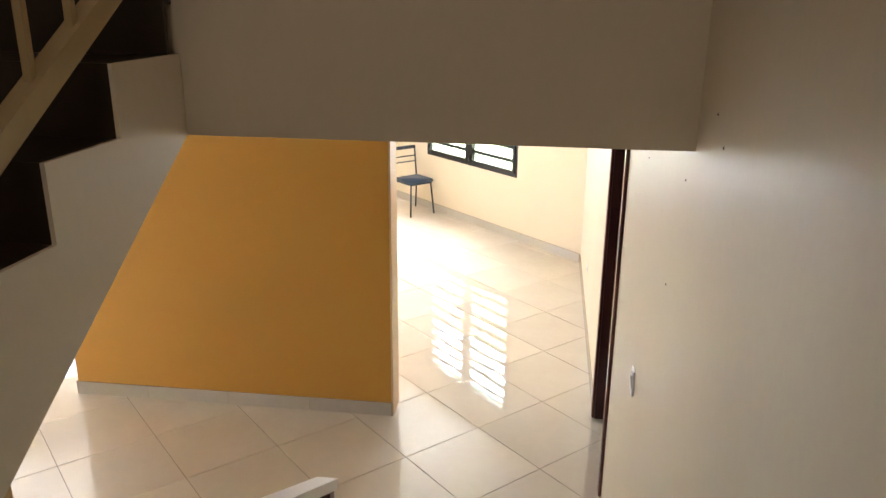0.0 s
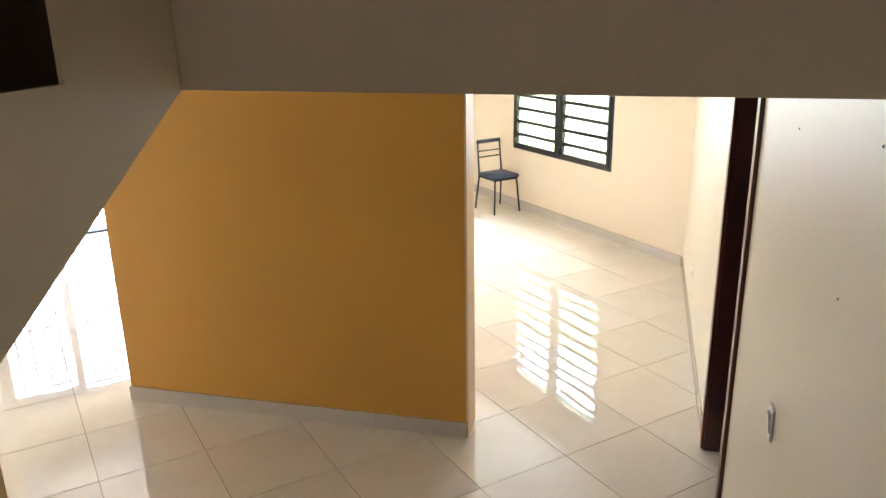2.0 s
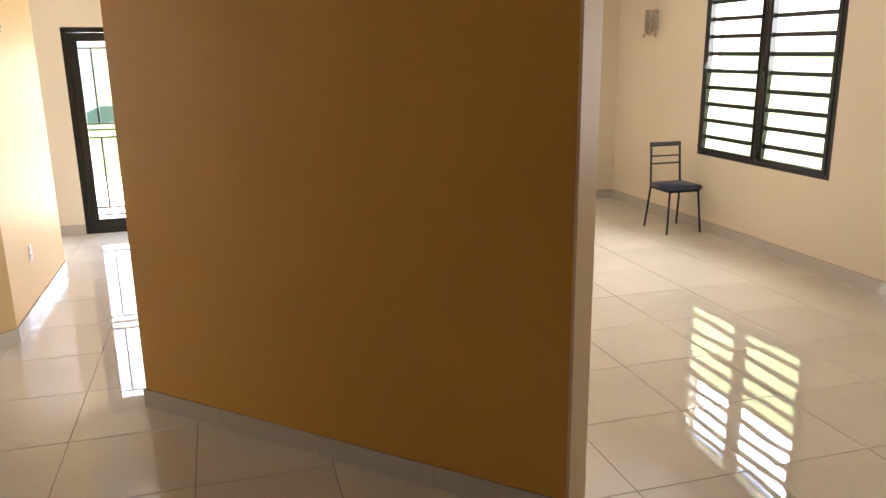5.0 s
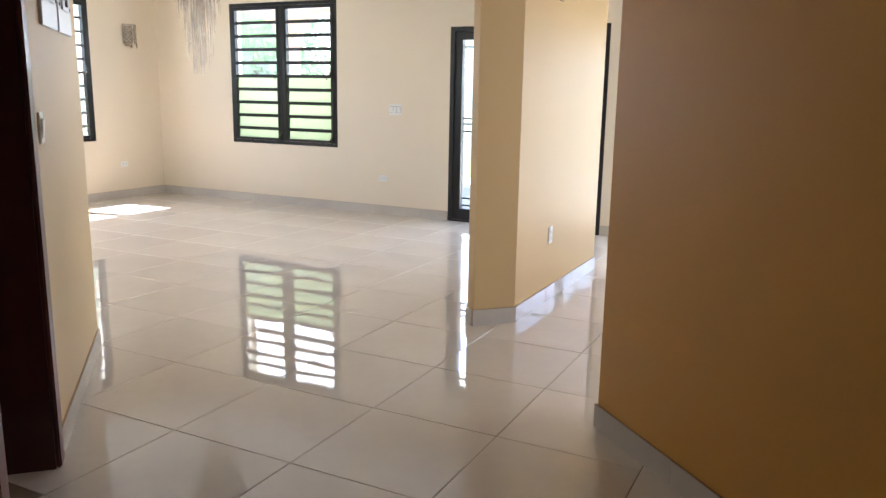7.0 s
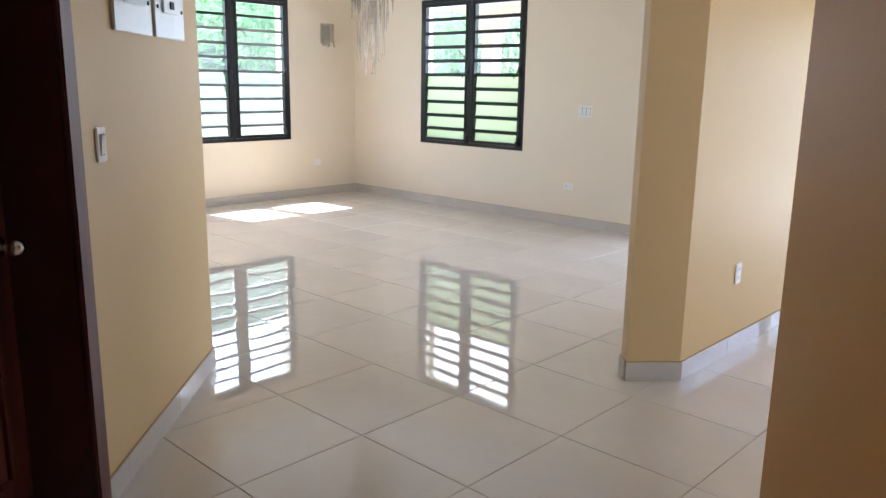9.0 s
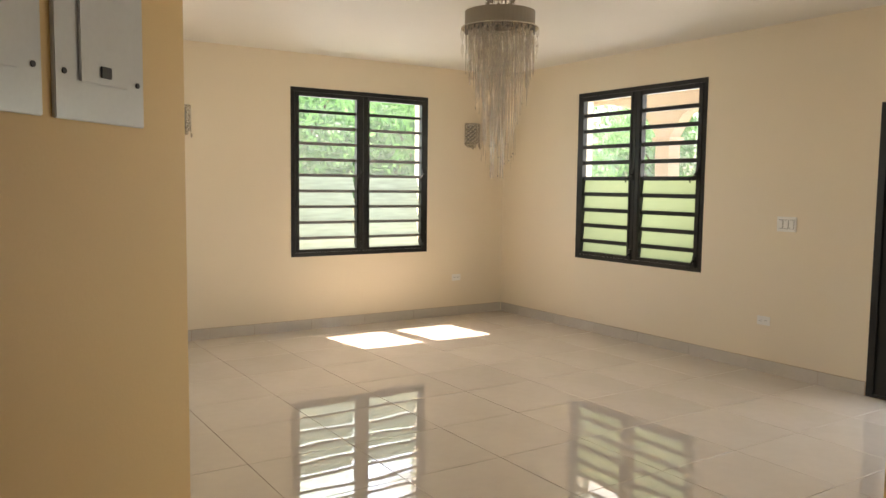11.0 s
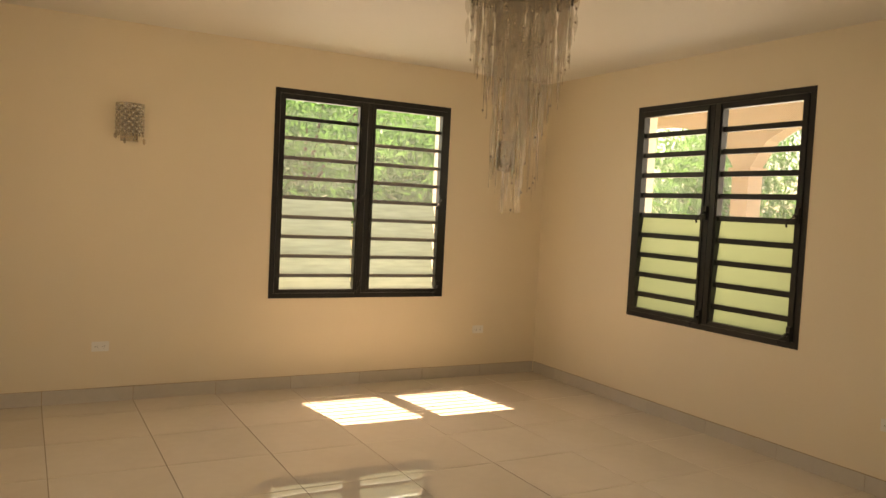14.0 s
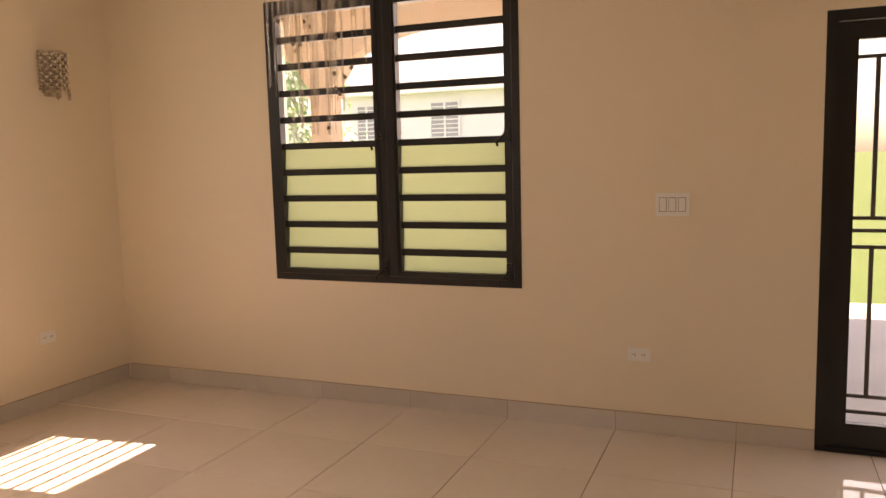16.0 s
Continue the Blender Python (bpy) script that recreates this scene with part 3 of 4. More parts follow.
# ---- small fittings ----
def plate_switch(name, m, w, h, gangs, label, horizontal=True):
    """x along the wall, y out of it, origin at the centre."""
    e = empty(name, m, label, "light switch")
    bm = bmesh.new()
    add_box(bm, -w / 2, w / 2, 0.001, 0.009, -h / 2, h / 2)
    soften(bm, 0.003)
    part("cover_plate", bm, M_PLASTIC, e)
    for g in range(gangs):
        x = (g - (gangs - 1) / 2) * 0.046
        # Thin grey sheet on the plate, colours in the shade around the rocker.
        box("gap_shade", x - 0.0185, x + 0.0185, 0.0092, 0.0098, -0.036, 0.036, M_SHADE, e)
        bm = bmesh.new()
        vs = add_box(bm, -0.016, 0.016, -0.003, 0.005, -0.033, 0.033)
        bmesh.ops.transform(bm, matrix=Matrix.Translation((x, 0.010, 0)) @ Matrix.Rotation(radians(5 if g % 2 else -5), 4, "X"), verts=vs)
        part("rocker", bm, M_PLASTIC, e)
    return e


def outlet(m, label, horizontal=True):
    e = empty("power_outlet", m, label, "power outlet", group="wall outlets")
    w, h = (0.117, 0.072) if horizontal else (0.072, 0.117)
    bm = bmesh.new()
    add_box(bm, -w / 2, w / 2, 0.001, 0.007, -h / 2, h / 2)
    soften(bm, 0.0025)
    part("cover_plate", bm, M_PLASTIC, e)
    for sgn in (-1, 1):
        cx, cz = (sgn * 0.024, 0) if horizontal else (0, sgn * 0.024)
        bm = bmesh.new()
        add_box(bm, cx - 0.016, cx + 0.016, 0.007, 0.0095, cz - 0.014, cz + 0.014)
        sock = part("socket", bm, M_PLASTIC, e)
        bm = bmesh.new()
        add_box(bm, cx - 0.008, cx - 0.001, 0.0095, 0.0102, cz + 0.004, cz + 0.0065)
        add_box(bm, cx - 0.008, cx - 0.001, 0.0095, 0.0102, cz - 0.0065, cz - 0.004)
        add_rod(bm, (cx + 0.008, 0.0095, cz), (cx + 0.008, 0.0102, cz), 0.003, 8)
        part("slot", bm, M_SLOT, sock)
    return e


NORTH = pose(0, 0, 0, 0, 0, 180)
plate_switch("switch", pose(-2.718, NY, 1.197) @ NORTH, 0.165, 0.117, 3, "white three gang rocker switch beside the glazed door")
outlet(pose(-2.88, NY, 0.415) @ NORTH, "white double power outlet low on the north wall")
WESTM = pose(0, 0, 0, 0, 0, -90)
EASTM = pose(0, 0, 0, 0, 0, 90)
outlet(pose(WX, 0.97, 0.404) @ WESTM, "white double power outlet low under the west wall lamp")
outlet(pose(WX, 4.161, 0.429) @ WESTM, "white double power outlet low near the room corner")
outlet(pose(0.055, 2.17, 0.457) @ WESTM, "white power outlet on the partition wall", False)
hallv = lambda v, z, s=HALL_S: pose(*sv(s, v), z, 0, 0, -45)
plate_switch("switch", hallv(-0.020, 1.245), 0.072, 0.117, 1, "white single rocker switch beside the mahogany door")
RIGHTM = lambda s, z: pose(*sv(s, RIGHT_V), z, 0, 0, 45)
plate_switch("switch", RIGHTM(-0.72, 1.238), 0.072, 0.117, 1, "white single switch on the stairwell wall")
outlet(RIGHTM(3.02, 0.44), "white power outlet low on the pale diagonal wall")


def breaker_panel(v, label):
    e = empty("breaker_panel", hallv(v, 1.627), label, "electrical panel", group="electrical panels")
    bm = bmesh.new()
    add_box(bm, -0.188, 0.188, 0.001, 0.014, 0, 0.50)
    soften(bm, 0.003)
    part("cover", bm, M_PANEL, e)
    bm = bmesh.new()
    add_box(bm, -0.10, 0.10, 0.0145, 0.022, 0.10, 0.40)
    soften(bm, 0.003)
    door = part("panel_door", bm, M_PANEL, e)
    box("latch", -0.02, 0.02, 0.022, 0.028, 0.12, 0.15, M_SLOT, door)
    for x in (-0.155, 0.155):
        for z in (0.12, 0.40):
            bm = bmesh.new()
            add_rod(bm, (x, 0.014, z), (x, 0.018, z), 0.008, 10)
            part("screw", bm, M_SLOT, e)


breaker_panel(-0.381, "flat grey steel breaker panel high on the hall wall")
breaker_panel(-0.80, "flat grey steel breaker panel next to the hall corner")

# bare wires where a lamp is missing
e = empty("wire_stub", pose(0.055, 2.17, 2.03) @ WESTM, "small bracket with loose bare wires", "wiring")
box("bracket", -0.02, 0.02, 0.0, 0.03, -0.03, 0.05, M_PANEL, e)
bm = bmesh.new()
pts = [(0.02, 0.03, -0.01), (0.08, 0.05, -0.035), (0.14, 0.05, -0.03), (0.17, 0.045, -0.05), (0.12, 0.05, -0.06), (0.05, 0.04, -0.05)]
for a, b in zip(pts, pts[1:]):
    add_rod(bm, a, b, 0.0025, 6)
part("wire", bm, M_SLOT, e)


# ---- crystal wall lamps ----
bm = bmesh.new()
bmesh.ops.create_icosphere(bm, subdivisions=1, radius=0.0105)
SCONCE_BEAD = mesh_of("bead", bm, M_SILVER)
SCONCE_CLEAR = SCONCE_BEAD.copy()
SCONCE_CLEAR.materials[0] = M_CRYSTAL
bm = bmesh.new()
bmesh.ops.scale(bm, verts=bmesh.ops.create_icosphere(bm, subdivisions=1, radius=0.021)["verts"], vec=(0.9, 0.5, 1.2))
SCONCE_DROP = mesh_of("crystal_drop", bm, M_CRYSTAL)


def sconce(m, label):
    e = empty("wall_lamp", m, label, "wall lamp", group="crystal wall lamps")
    bm = bmesh.new()
    add_box(bm, -0.06, 0.06, 0.001, 0.012, -0.13, 0.12)
    part("back_plate", bm, M_CHROME, e)
    bm = bmesh.new()
    for z in (0.135, 0.128):
        prev = None
        for i in range(13):
            a = math.pi * i / 12
            p = (-math.cos(a) * 0.095, 0.012 + math.sin(a) * 0.085, z)
            if prev:
                add_rod(bm, prev, p, 0.005, 6)
            prev = p
    part("rim", bm, M_CHROME, e)
    rnd = random.Random(5)
    for k in range(9):
        bm = bmesh.new()
        prev = None
        for i in range(13):
            a = math.pi * i / 12
            p = (-math.cos(a) * 0.094, 0.012 + math.sin(a) * 0.084, 0.105 - k * 0.0225)
            if prev:
                add_rod(bm, prev, p, 0.0032, 4)
            prev = p
        part("wire_row", bm, M_SILVER, e)
    for i in range(12):
        a = math.pi * i / 11
        x, y = -math.cos(a) * 0.092, 0.012 + math.sin(a) * 0.082
        string = empty("bead_string", pose(x, y, 0.12))
        string.parent = e
        bm = bmesh.new()
        add_rod(bm, (0, 0, -0.24), (0, 0, 0.0), 0.001, 4)
        part("thread", bm, M_CHROME, string)
        n = 9 + (i % 2)
        for k in range(n):
            bd = new("bead", SCONCE_BEAD if (k + i) % 2 else SCONCE_CLEAR)
            bd.parent = string
            bd.matrix_basis = pose(0, 0, -0.005 - k * 0.0225, 0, 0, k * 31)
        if i % 3 != 1:
            continue
        dr = new("crystal_drop", SCONCE_DROP)
        dr.parent = string
        dr.matrix_basis = pose(x * 0.08, y * 0.1, -0.012 - n * 0.0225 - rnd.uniform(0, 0.02), 0, 0, rnd.uniform(0, 90))
    return e


sconce(pose(WX, 1.125, 2.025) @ WESTM, "rectangular crystal bead wall lamp on the west wall")
sconce(pose(WX, 4.345, 2.025) @ WESTM, "rectangular crystal bead wall lamp near the room corner")
sconce(pose(EX, 4.03, 2.07) @ EASTM, "crystal bead wall lamp beside the east window, far side")
sconce(pose(EX, 0.73, 2.06) @ EASTM, "crystal bead wall lamp between east window and corner")

# small nail holes left in the stairwell wall
for sm, zm, rm in ((-1.77, 2.52, 0.0025), (-1.874, 2.455, 0.0035), (-1.428, 2.276, 0.003), (-1.269, 1.885, 0.003), (-0.56, 2.172, 0.003)):
    hole = empty("nail_hole", RIGHTM(sm, zm), "small dark nail hole in the pale stairwell wall", "nail hole", group="nail holes", kind="")
    bm = bmesh.new()
    add_rod(bm, (0, 0.0005, 0), (0, 0.003, 0), rm, 10, rm * 0.6)
    part("plug", bm, M_SLOT, hole)
    bm = bmesh.new()
    add_rod(bm, (0, 0.0002, 0), (0, 0.0012, 0), rm * 1.6, 10, rm * 1.2)
    part("rim", bm, M_GROUT, hole)

# ---- chandelier ----
CX, CY = -3.315, 2.435
chan = empty("chandelier", pose(CX, CY, CEIL), "round chandelier with long cascading clear crystal strands", "chandelier")
bm = bmesh.new()
add_rod(bm, (0, 0, -0.032), (0, 0, -0.002), 0.125, 40)
part("canopy", bm, M_CHROME, chan, "round steel canopy")
rnd = random.Random(11)
for i in range(6):
    a = i * math.tau / 6
    bm = bmesh.new()
    add_rod(bm, (0.09 * math.cos(a), 0.09 * math.sin(a), -0.033), (0.12 * math.cos(a), 0.12 * math.sin(a), -0.236), 0.002, 6)
    add_rod(bm, (0.09 * math.cos(a), 0.09 * math.sin(a), -0.06), (0.09 * math.cos(a), 0.09 * math.sin(a), -0.033), 0.009, 8, 0.004)
    part("cable", bm, M_CHROME, chan)
for i in range(8):
    a = 0.3 + i * math.tau / 8
    d = 0.075 if i % 2 else 0.105
    p = (d * math.cos(a), d * math.sin(a))
    bm = bmesh.new()
    add_rod(bm, (*p, -0.058), (*p, -0.033), 0.002, 6)
    add_rod(bm, (*p, -0.085), (*p, -0.058), 0.004, 8, 0.011)
    add_rod(bm, (*p, -0.075 - 0.01 * (i % 3) - 0.02), (*p, -0.085), 0.001, 8, 0.006)
    part("pendant_drop", bm, M_DRUM, chan, "dark glass drop")


def ring(bm, r0, r1, z0, z1, seg=48):
    q0 = [[bm.verts.new((r * math.cos(i * math.tau / seg), r * math.sin(i * math.tau / seg), z)) for i in range(seg)] for r, z in ((r1, z0), (r1, z1), (r0, z1), (r0, z0))]
    for k in range(4):
        a, b = q0[k], q0[(k + 1) % 4]
        for i in range(seg):
            bm.faces.new((a[i], a[(i + 1) % seg], b[(i + 1) % seg], b[i]))


bm = bmesh.new()
ring(bm, 0.217, 0.232, -0.235, -0.134)
part("drum", bm, M_DRUM, chan, "pale fabric and metal drum band", smooth=False)
bm = bmesh.new()
ring(bm, 0.10, 0.256, -0.244, -0.237)
part("rim_plate", bm, M_CHROME, chan)
strand_meshes = []
for kind in range(8):
    bm = bmesh.new()
    length = 1.0
    w = 0.005 + 0.0032 * (kind % 4)
    prev = None
    for k in range(11):
        z = -length * k / 10
        a = k * (0.35 + 0.08 * kind) + kind
        slim = w * (1 - 0.75 * (k / 10) ** 3)
        dx, dy = math.cos(a) * slim, math.sin(a) * slim
        cur = [bm.verts.new((dx, dy, z)), bm.verts.new((-dx, -dy, z))]
        if prev:
            bm.faces.new((prev[0], prev[1], cur[1], cur[0]))
        prev = cur
    strand_meshes.append(mesh_of("crystal_strand", bm, M_CRYSTAL))
bead_bm = bmesh.new()
q = bmesh.ops.create_icosphere(bead_bm, subdivisions=1, radius=0.0062)
bmesh.ops.scale(bead_bm, verts=q["verts"], vec=(1, 0.5, 1))
bead_me = mesh_of("bead", bead_bm, M_DRUM)
hook_bm = bmesh.new()
add_rod(hook_bm, (0, 0, -0.02), (0, 0, 0.0), 0.006, 6, 0.003)
hook_me = mesh_of("hook", hook_bm, M_SLOT)
for i in range(44):
    a = i * math.tau / 44
    hk = new("hook", hook_me)
    hk.parent = chan
    hk.matrix_basis = pose(0.228 * math.cos(a), 0.228 * math.sin(a), -0.2445 - 0.012 * (i % 2), 0, 0, 0)
bands = [(0.245, 14, 0.30), (0.222, 48, 0.38), (0.19, 46, 0.50), (0.15, 40, 0.67), (0.105, 34, 0.92), (0.055, 22, 1.18)]
for r, n, ln in bands:
    for i in range(n):
        a = i * math.tau / n + rnd.uniform(-0.05, 0.05)
        lean = 1 + 0.12 * math.cos(a - 0.5)
        L = min(0.98, ln * rnd.uniform(0.62, 1.0) * (0.75 + 0.25 * lean))
        st = new("crystal_strand", strand_meshes[rnd.randrange(8)])
        st.parent = chan
        rr = r * rnd.uniform(0.95, 1.04)
        st.matrix_basis = pose(rr * math.cos(a), rr * math.sin(a), -0.245, rnd.uniform(-1, 1), rnd.uniform(-1, 1), rnd.uniform(0, 360)) @ Matrix.Diagonal((1, 1, L, 1))
        for share in (0.33, 0.66, 0.98):
            if rnd.random() < 0.3:
                bd = new("bead", bead_me)
                bd.parent = chan
                bd.matrix_basis = pose(rr * math.cos(a), rr * math.sin(a), -0.245 - L * (share + rnd.uniform(-0.1, 0.02)), 0, 0, rnd.uniform(0, 360))

# ---- chair ----
chair = empty("chair", pose(5.81, 2.99, 0), "black metal tube chair with padded dark blue vinyl seat", "chair")
for x, y, bx, by in ((-0.19, -0.205, -0.16, -0.17), (0.19, -0.205, 0.16, -0.17), (-0.19, 0.225, -0.17, 0.17), (0.19, 0.225, 0.17, 0.17)):
    bm = bmesh.new()
    add_rod(bm, (x, y, 0.0), (bx, by, 0.43), 0.011, 10)
    part("leg", bm, M_CHAIR, chair, smooth=False)
for sx in (-1, 1):
    bm = bmesh.new()
    add_rod(bm, (sx * 0.17, 0.17, 0.42), (sx * 0.165, 0.215, 0.87), 0.011, 10)
    part("back_post", bm, M_CHAIR, chair)
for z in (0.66, 0.735):
    bm = bmesh.new()
    add_rod(bm, (-0.168, 0.195 + (z - 0.7) * 0.1, z), (0.168, 0.195 + (z - 0.7) * 0.1, z), 0.008, 8)
    part("back_bar", bm, M_CHAIR, chair)
bm = bmesh.new()
add_box(bm, -0.178, 0.178, 0.203, 0.229, 0.83, 0.875)
soften(bm, 0.006)
part("top_bar", bm, M_CHAIR, chair)
bm = bmesh.new()
add_box(bm, -0.17, 0.17, -0.18, 0.18, 0.415, 0.432)
part("seat_frame", bm, M_CHAIR, chair)
bm = bmesh.new()
add_box(bm, -0.20, 0.20, -0.21, 0.18, 0.433, 0.478)
soften(bm, 0.02, 4)
part("seat", bm, M_SEAT, chair, "padded dark blue vinyl seat", smooth=True)


# ---- outside ----
box("terrace", WX - 3.4, EX + 1.5, NY + WALL_T + 0.01, 9.0, -0.16, -0.02, M_PAVE)
tagged(bpy.data.objects["terrace"], "pale concrete porch floor along the north side", "terrace", kind="structure")


def arch_bay(bm, x0, x1, y0, y1, zs, zr, zt, seg=14):
    """Wall above a segmental arch between x0 and x1."""
    n = seg
    for i in range(n):
        a0, a1 = i / n, (i + 1) / n
        xa, xb = x0 + (x1 - x0) * a0, x0 + (x1 - x0) * a1
        za = zs + (zr - zs) * math.sqrt(max(0, 1 - (2 * a0 - 1) ** 2))
        zb = zs + (zr - zs) * math.sqrt(max(0, 1 - (2 * a1 - 1) ** 2))
        q = [bm.verts.new(p) for p in ((xa, y0, za), (xb, y0, zb), (xb, y0, zt), (xa, y0, zt), (xa, y1, za), (xb, y1, zb), (xb, y1, zt), (xa, y1, zt))]
        for f in ((0, 1, 2, 3), (5, 4, 7, 6), (4, 5, 1, 0), (3, 2, 6, 7)):
            bm.faces.new([q[k] for k in f])


porch = empty("porch", pose(-6, 7.2, 0), "peach stucco porch arcade with segmental arches", "porch", kind="structure")
pinv = porch.matrix_basis.inverted()
COLS = [-9.35, -6.35, -3.35]
PY = 7.5
for c in COLS:
    box("column", c - 0.115, c + 0.115, PY, PY + 0.22, -0.02, 2.09, M_STUCCO, porch, m=pinv)
    box("column_cap", c - 0.15, c + 0.15, PY - 0.03, PY + 0.25, 2.09, 2.15, M_STUCCO, porch, m=pinv)
for a, b in zip(COLS, COLS[1:]):
    bm = bmesh.new()
    arch_bay(bm, a + 0.115, b - 0.115, PY + 0.01, PY + 0.21, 2.15, 2.70, 3.1)
    part("arch", bm, M_STUCCO, porch, m=pinv)
bm = bmesh.new()
for c in COLS:
    add_box(bm, c - 0.115, c + 0.115, PY + 0.01, PY + 0.21, 2.15, 3.1)
part("spandrel", bm, M_STUCCO, porch, m=pinv)
box("porch_roof", -9.4, -3.0, NY + WALL_T + 0.01, 8.0, 3.1, 3.25, M_SOFFIT, porch, m=pinv)

fence = box("boundary_wall", -10.2, -10.0, -12, 16, -0.16, 1.25, M_FENCE)
tagged(fence, "pale yellow rendered boundary wall", "boundary wall", kind="structure")

house = empty("neighbour_house", pose(-11, 21, 0), "pale blue white neighbouring house with louvre windows", "house", kind="structure")
hi = house.matrix_basis.inverted()
box("wall", -13.7, -3.0, 21, 29, -0.16, 3.3, M_FAR, house, m=hi)
bm = bmesh.new()
add_box(bm, -13.95, -2.7, 20.6, 29.4, 3.3, 3.65)
soften(bm, 0.02)
part("roof", bm, M_FAR, house, "pale flat roof with a deep white edge", m=hi)
for x0, x1 in ((-13.2, -12.6), (-10.88, -10.02), (-7.6, -6.7)):
    wdw = box("window", x0, x1, 20.96, 20.995, 2.03, 3.02, M_BLUEGREY, house, m=hi)
    bm = bmesh.new()
    for xa in (x0 - 0.03, (x0 + x1) / 2 - 0.02, x1 - 0.02):
        add_box(bm, xa, xa + 0.05, 20.92, 20.958, 2.0, 3.05)
    part("frame", bm, M_FAR, wdw)
    for k in range(8):
        box("slat", x0 + 0.03, x1 - 0.03, 20.93, 20.958, 2.06 + k * 0.12, 2.085 + k * 0.12, M_FAR, wdw)


def tree(x, y, h, r, seed, label):
    rnd = random.Random(seed)
    t = empty("tree", pose(x, y, -0.16), label, "tree", group="garden trees")
    bm = bmesh.new()
    add_rod(bm, (0, 0, 0), (0.1, 0.05, h * 0.5), 0.16, 10, 0.10)
    tips = []
    for i in range(7):
        a, e = rnd.uniform(0, math.tau), rnd.uniform(0.3, 1.1)
        p = Vector((0.1, 0.05, h * rnd.uniform(0.3, 0.5)))
        q = p + Vector((math.cos(a) * math.cos(e), math.sin(a) * math.cos(e), math.sin(e))) * r * 0.8
        add_rod(bm, p, q, 0.06, 6, 0.015)
        tips.append(q)
    part("trunk", bm, M_BARK, t)
    verts, faces = [], []
    for c in range(64):
        a, e, d = rnd.uniform(0, math.tau), rnd.uniform(-1.1, 1.4), r * rnd.uniform(0.35, 1.05)
        cc = Vector((math.cos(a) * math.cos(e) * d, math.sin(a) * math.cos(e) * d, h * 0.6 + math.sin(e) * d * 0.8))
        for k in range(190):
            p = cc + Vector([rnd.gauss(0, 0.34) for _ in range(3)])
            if p.z < 0.3:
                continue
            u = Vector([rnd.gauss(0, 1) for _ in range(3)]).normalized()
            w = u.orthogonal().normalized()
            L, W = rnd.uniform(0.10, 0.24), rnd.uniform(0.013, 0.030)
            n0 = len(verts)
            bend = Vector((0, 0, -0.07))
            verts += [p, p + u * L * 0.5 + w * W + bend * 0.3, p + u * L + bend, p + u * L * 0.5 - w * W + bend * 0.3]
            faces.append((n0, n0 + 1, n0 + 2, n0 + 3))
    me = bpy.data.meshes.new("crown")
    me.from_pydata(verts, [], faces)
    me.materials.append(M_LEAF)
    cr = new("crown", me)
    cr.parent = t
    return t


TREES = [(-12.0, 1.0, 3.7, 2.2, 1), (-12.0, 4.2, 3.6, 2.3, 2), (-12.4, 7.4, 3.8, 2.3, 3), (-11.8, -2.4, 3.6, 2.2, 4), (-13.5, 10.8, 3.8, 2.3, 5), (-11.6, 13.5, 3.6, 1.9, 6), (-14.2, 2.8, 4.4, 2.5, 7), (-14.4, 6.0, 4.4, 2.5, 8)]
for x, y, h, r, sd in TREES:
    tree(x, y, h, r, sd, "leafy green garden tree beyond the boundary wall")


# ---- skirting and floor tiles, last ----
def skirting(p0, p1, parent_name, label, height=0.10, start=0.0):
    """Skirting tiles along p0 to p1, standing out to the left of that line."""
    m = along(p0, p1)
    length = math.dist(p0, p1)
    base = empty("baseboard", m, label, "baseboard", kind="structure")
    box("joint_mortar", 0.001, length - 0.001, 0.0002, 0.007, 0.0, height + 0.0015, M_BED, base)
    x = -start
    while x < length - 0.005:
        a, b = max(0.0, x) + 0.0016, min(length, x + TILE) - 0.0016
        if b - a > 0.02:
            bm = bmesh.new()
            add_box(bm, a, b, 0.0005, 0.011, 0.0, height)
            part("tile", bm, M_SKIRT, base)
        x += TILE
    return base


SKL = "low grey beige skirting tiles along the "
skirting((WX, NY - 0.015), (WX, SY), "w", SKL + "west wall", start=0.6 - (NY - 0.015 - 4.8) % 0.6)
skirting((ND_A[0], NY), (WX + 0.012, NY), "n", SKL + "north wall", start=0.6 - (ND_A[0] + 2.4) % 0.6)
skirting((ND_B[0], NY), (ND_A[1], NY), "n", SKL + "wall between the glazed doors")
skirting((EX - 0.012, NY), (ND_B[1], NY), "n", SKL + "north wall, eastern part")
skirting((EX, 0.20), (EX, NY), "e", SKL + "east wall")
skirting(sv(1.19, RIGHT_V), (EX - 0.012, EX - 0.012 - RIGHT_V * R2), "r", SKL + "diagonal pale wall")
skirting(CORNER, sv(HALL_S, 0.14), "h", SKL + "diagonal hall wall")
skirting(sv(HALL_S, 1.09), sv(HALL_S, 1.60), "h", SKL + "hall wall end")
skirting((WX, CORNER[1]), CORNER, "s", SKL + "south wall")
sk = skirting(STUB[1], STUB[0], "o", SKL + "orange wall", height=0.10)
sk.matrix_basis = along(STUB[1], STUB[0]) @ pose(0, -0.012, 0) @ Matrix.Diagonal((1, 1, 1, 1))
sk = skirting((0, 0), (0.24, 0), "o", SKL + "end of the orange wall")
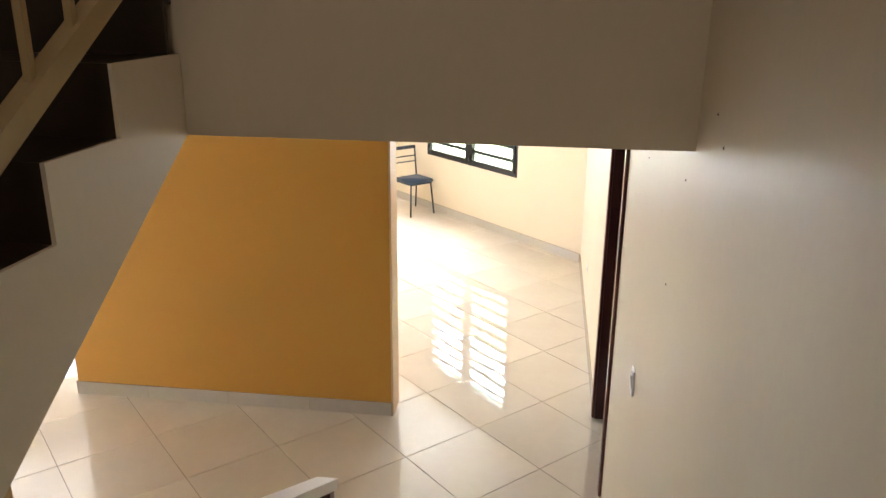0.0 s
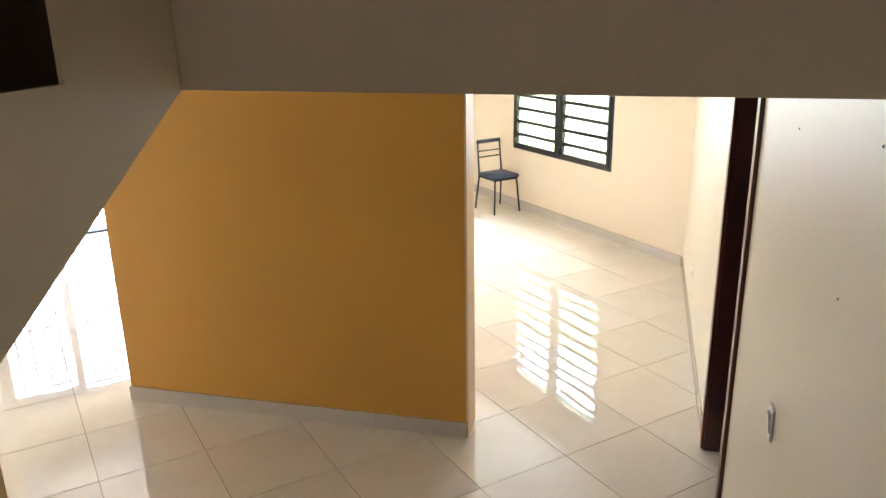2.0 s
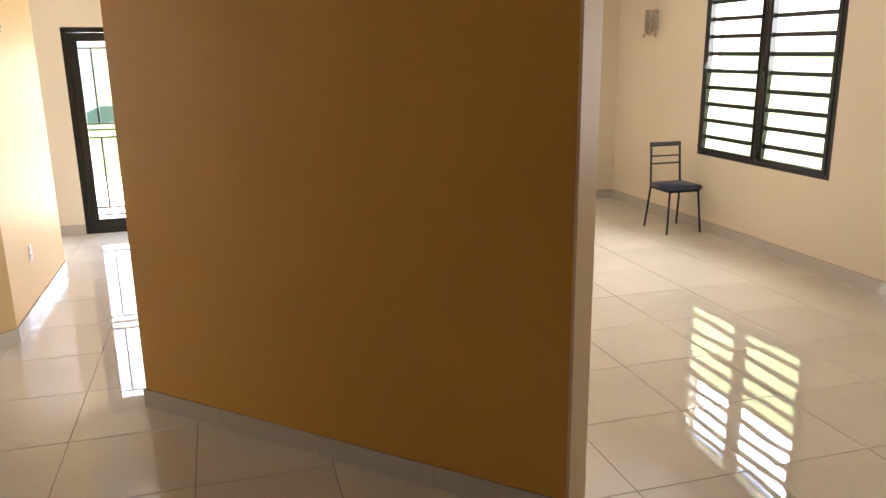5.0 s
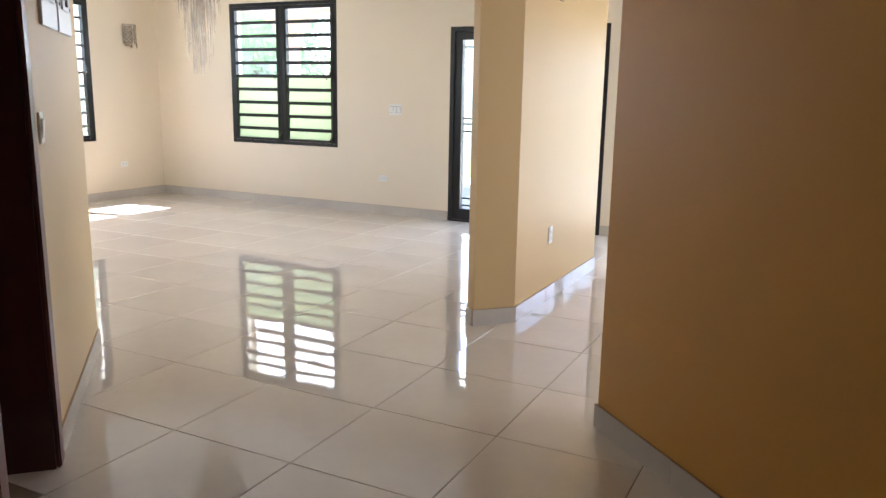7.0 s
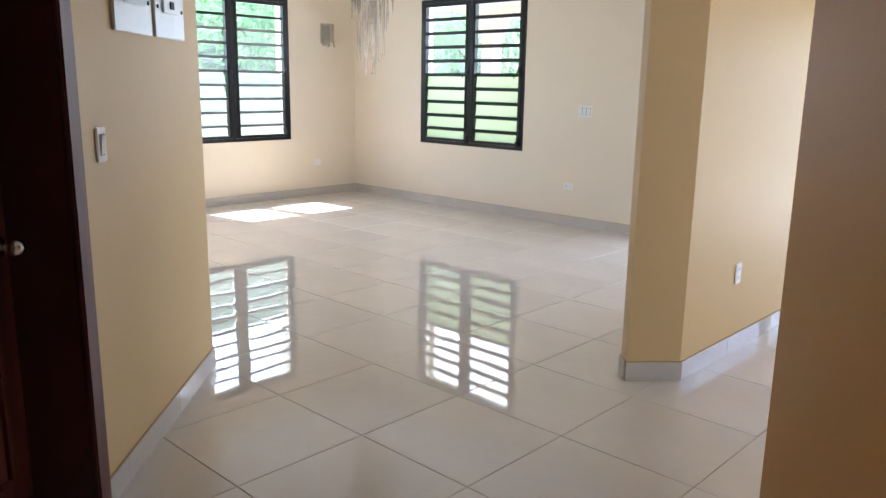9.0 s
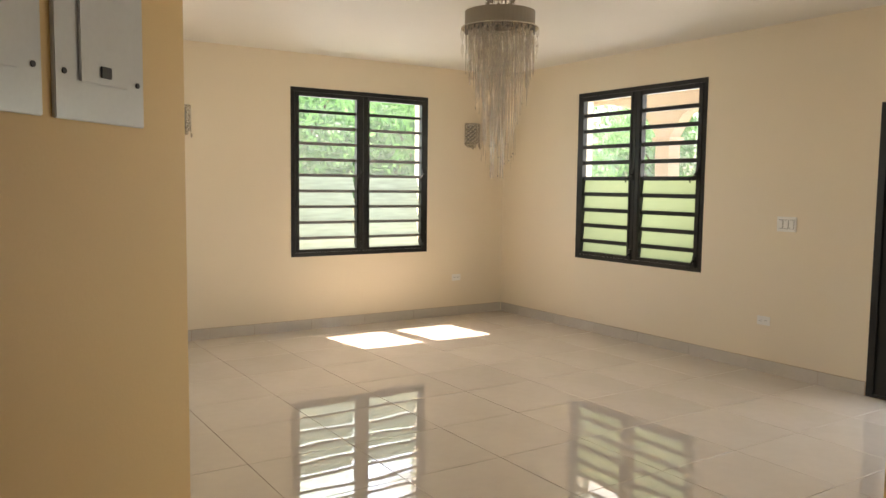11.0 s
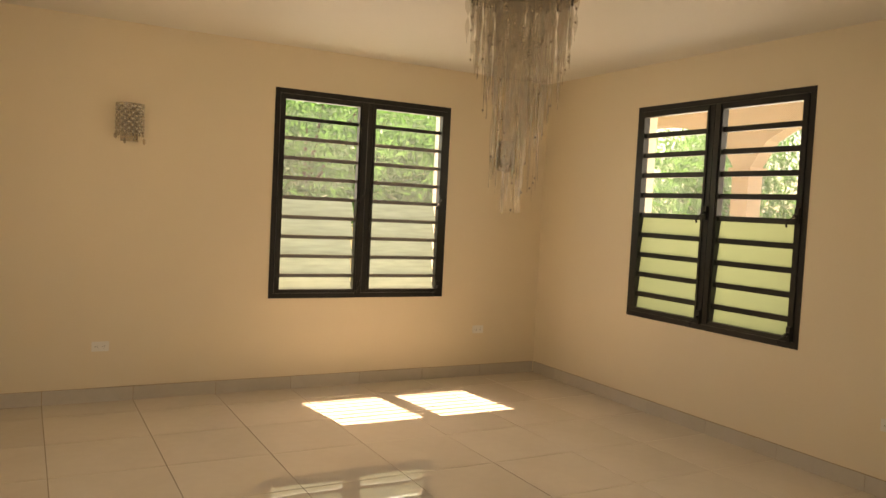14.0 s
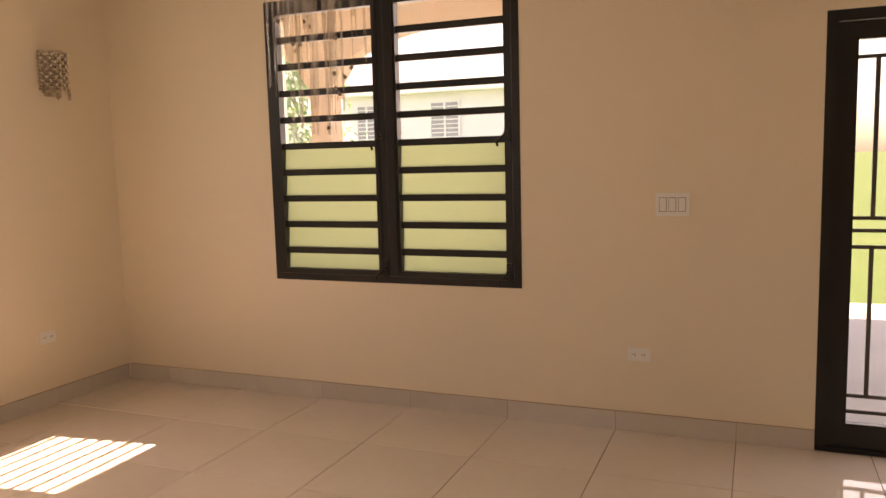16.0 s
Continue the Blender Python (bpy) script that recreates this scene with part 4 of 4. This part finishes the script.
sk.matrix_basis = along(STUB[1], STUB[0]) @ pose(0.0125, 0, 0, 0, 0, 90) @ pose(-0.24, 0, 0)
sk = skirting((0, 0), (0.24, 0), "o", SKL + "far end of the orange wall")
sk.matrix_basis = along(STUB[1], STUB[0]) @ pose(stub_len - 0.0125, 0, 0, 0, 0, -90)
skirting((0.055, 3.30), (0.055, 1.555), "p", SKL + "partition wall").matrix_basis = pose(0.055, 3.30, 0, 0, 0, -90)
skirting((0.060, 1.560), (-0.140, 1.350), "p", SKL + "partition end")
skirting((-0.135, 1.355), (-0.21, 1.43), "p", SKL + "partition corner")
skirting((-0.21, 1.43), (-0.21, 3.30), "p", SKL + "partition west face")

# floor tiles
tile_cache = {}
rnd = random.Random(3)


def clipped(n, m_):
    x0, x1 = max(TILE * n, WX), min(TILE * (n + 1), EX)
    y0, y1 = max(TILE * m_, -6.0), min(TILE * (m_ + 1), NY)
    return (x0, x1, y0, y1) if x1 - x0 > 0.01 and y1 - y0 > 0.01 else None


for n in range(-11, 11):
    for m_ in range(-8, 9):
        r = clipped(n, m_)
        if not r:
            continue
        x0, x1, y0, y1 = r
        cx, cy = (x0 + x1) / 2, (y0 + y1) / 2
        s, v = (cx + cy) / R2, (cx - cy) / R2
        if v > RIGHT_V + 0.42 or cy < SY - 0.3 and (s < -2.2 or s < HALL_S - 0.42 and v < 1.3):
            continue
        w, h = round(x1 - x0, 4), round(y1 - y0, 4)
        if (w, h) not in tile_cache:
            bm = bmesh.new()
            g = 0.0018
            add_box(bm, -w / 2 + g, w / 2 - g, -h / 2 + g, h / 2 - g, -0.008, 0.0)
            top = [e for e in bm.edges if all(vv.co.z > -0.001 for vv in e.verts)]
            bmesh.ops.bevel(bm, geom=top, offset=0.0012, segments=1, affect="EDGES")
            tile_cache[(w, h)] = mesh_of("tile", bm, M_TILE)
        t = new("tile", tile_cache[(w, h)])
        t.parent = floor
        t.matrix_basis = pose(cx, cy, 0, rnd.gauss(0, 0.045), rnd.gauss(0, 0.045), 0)
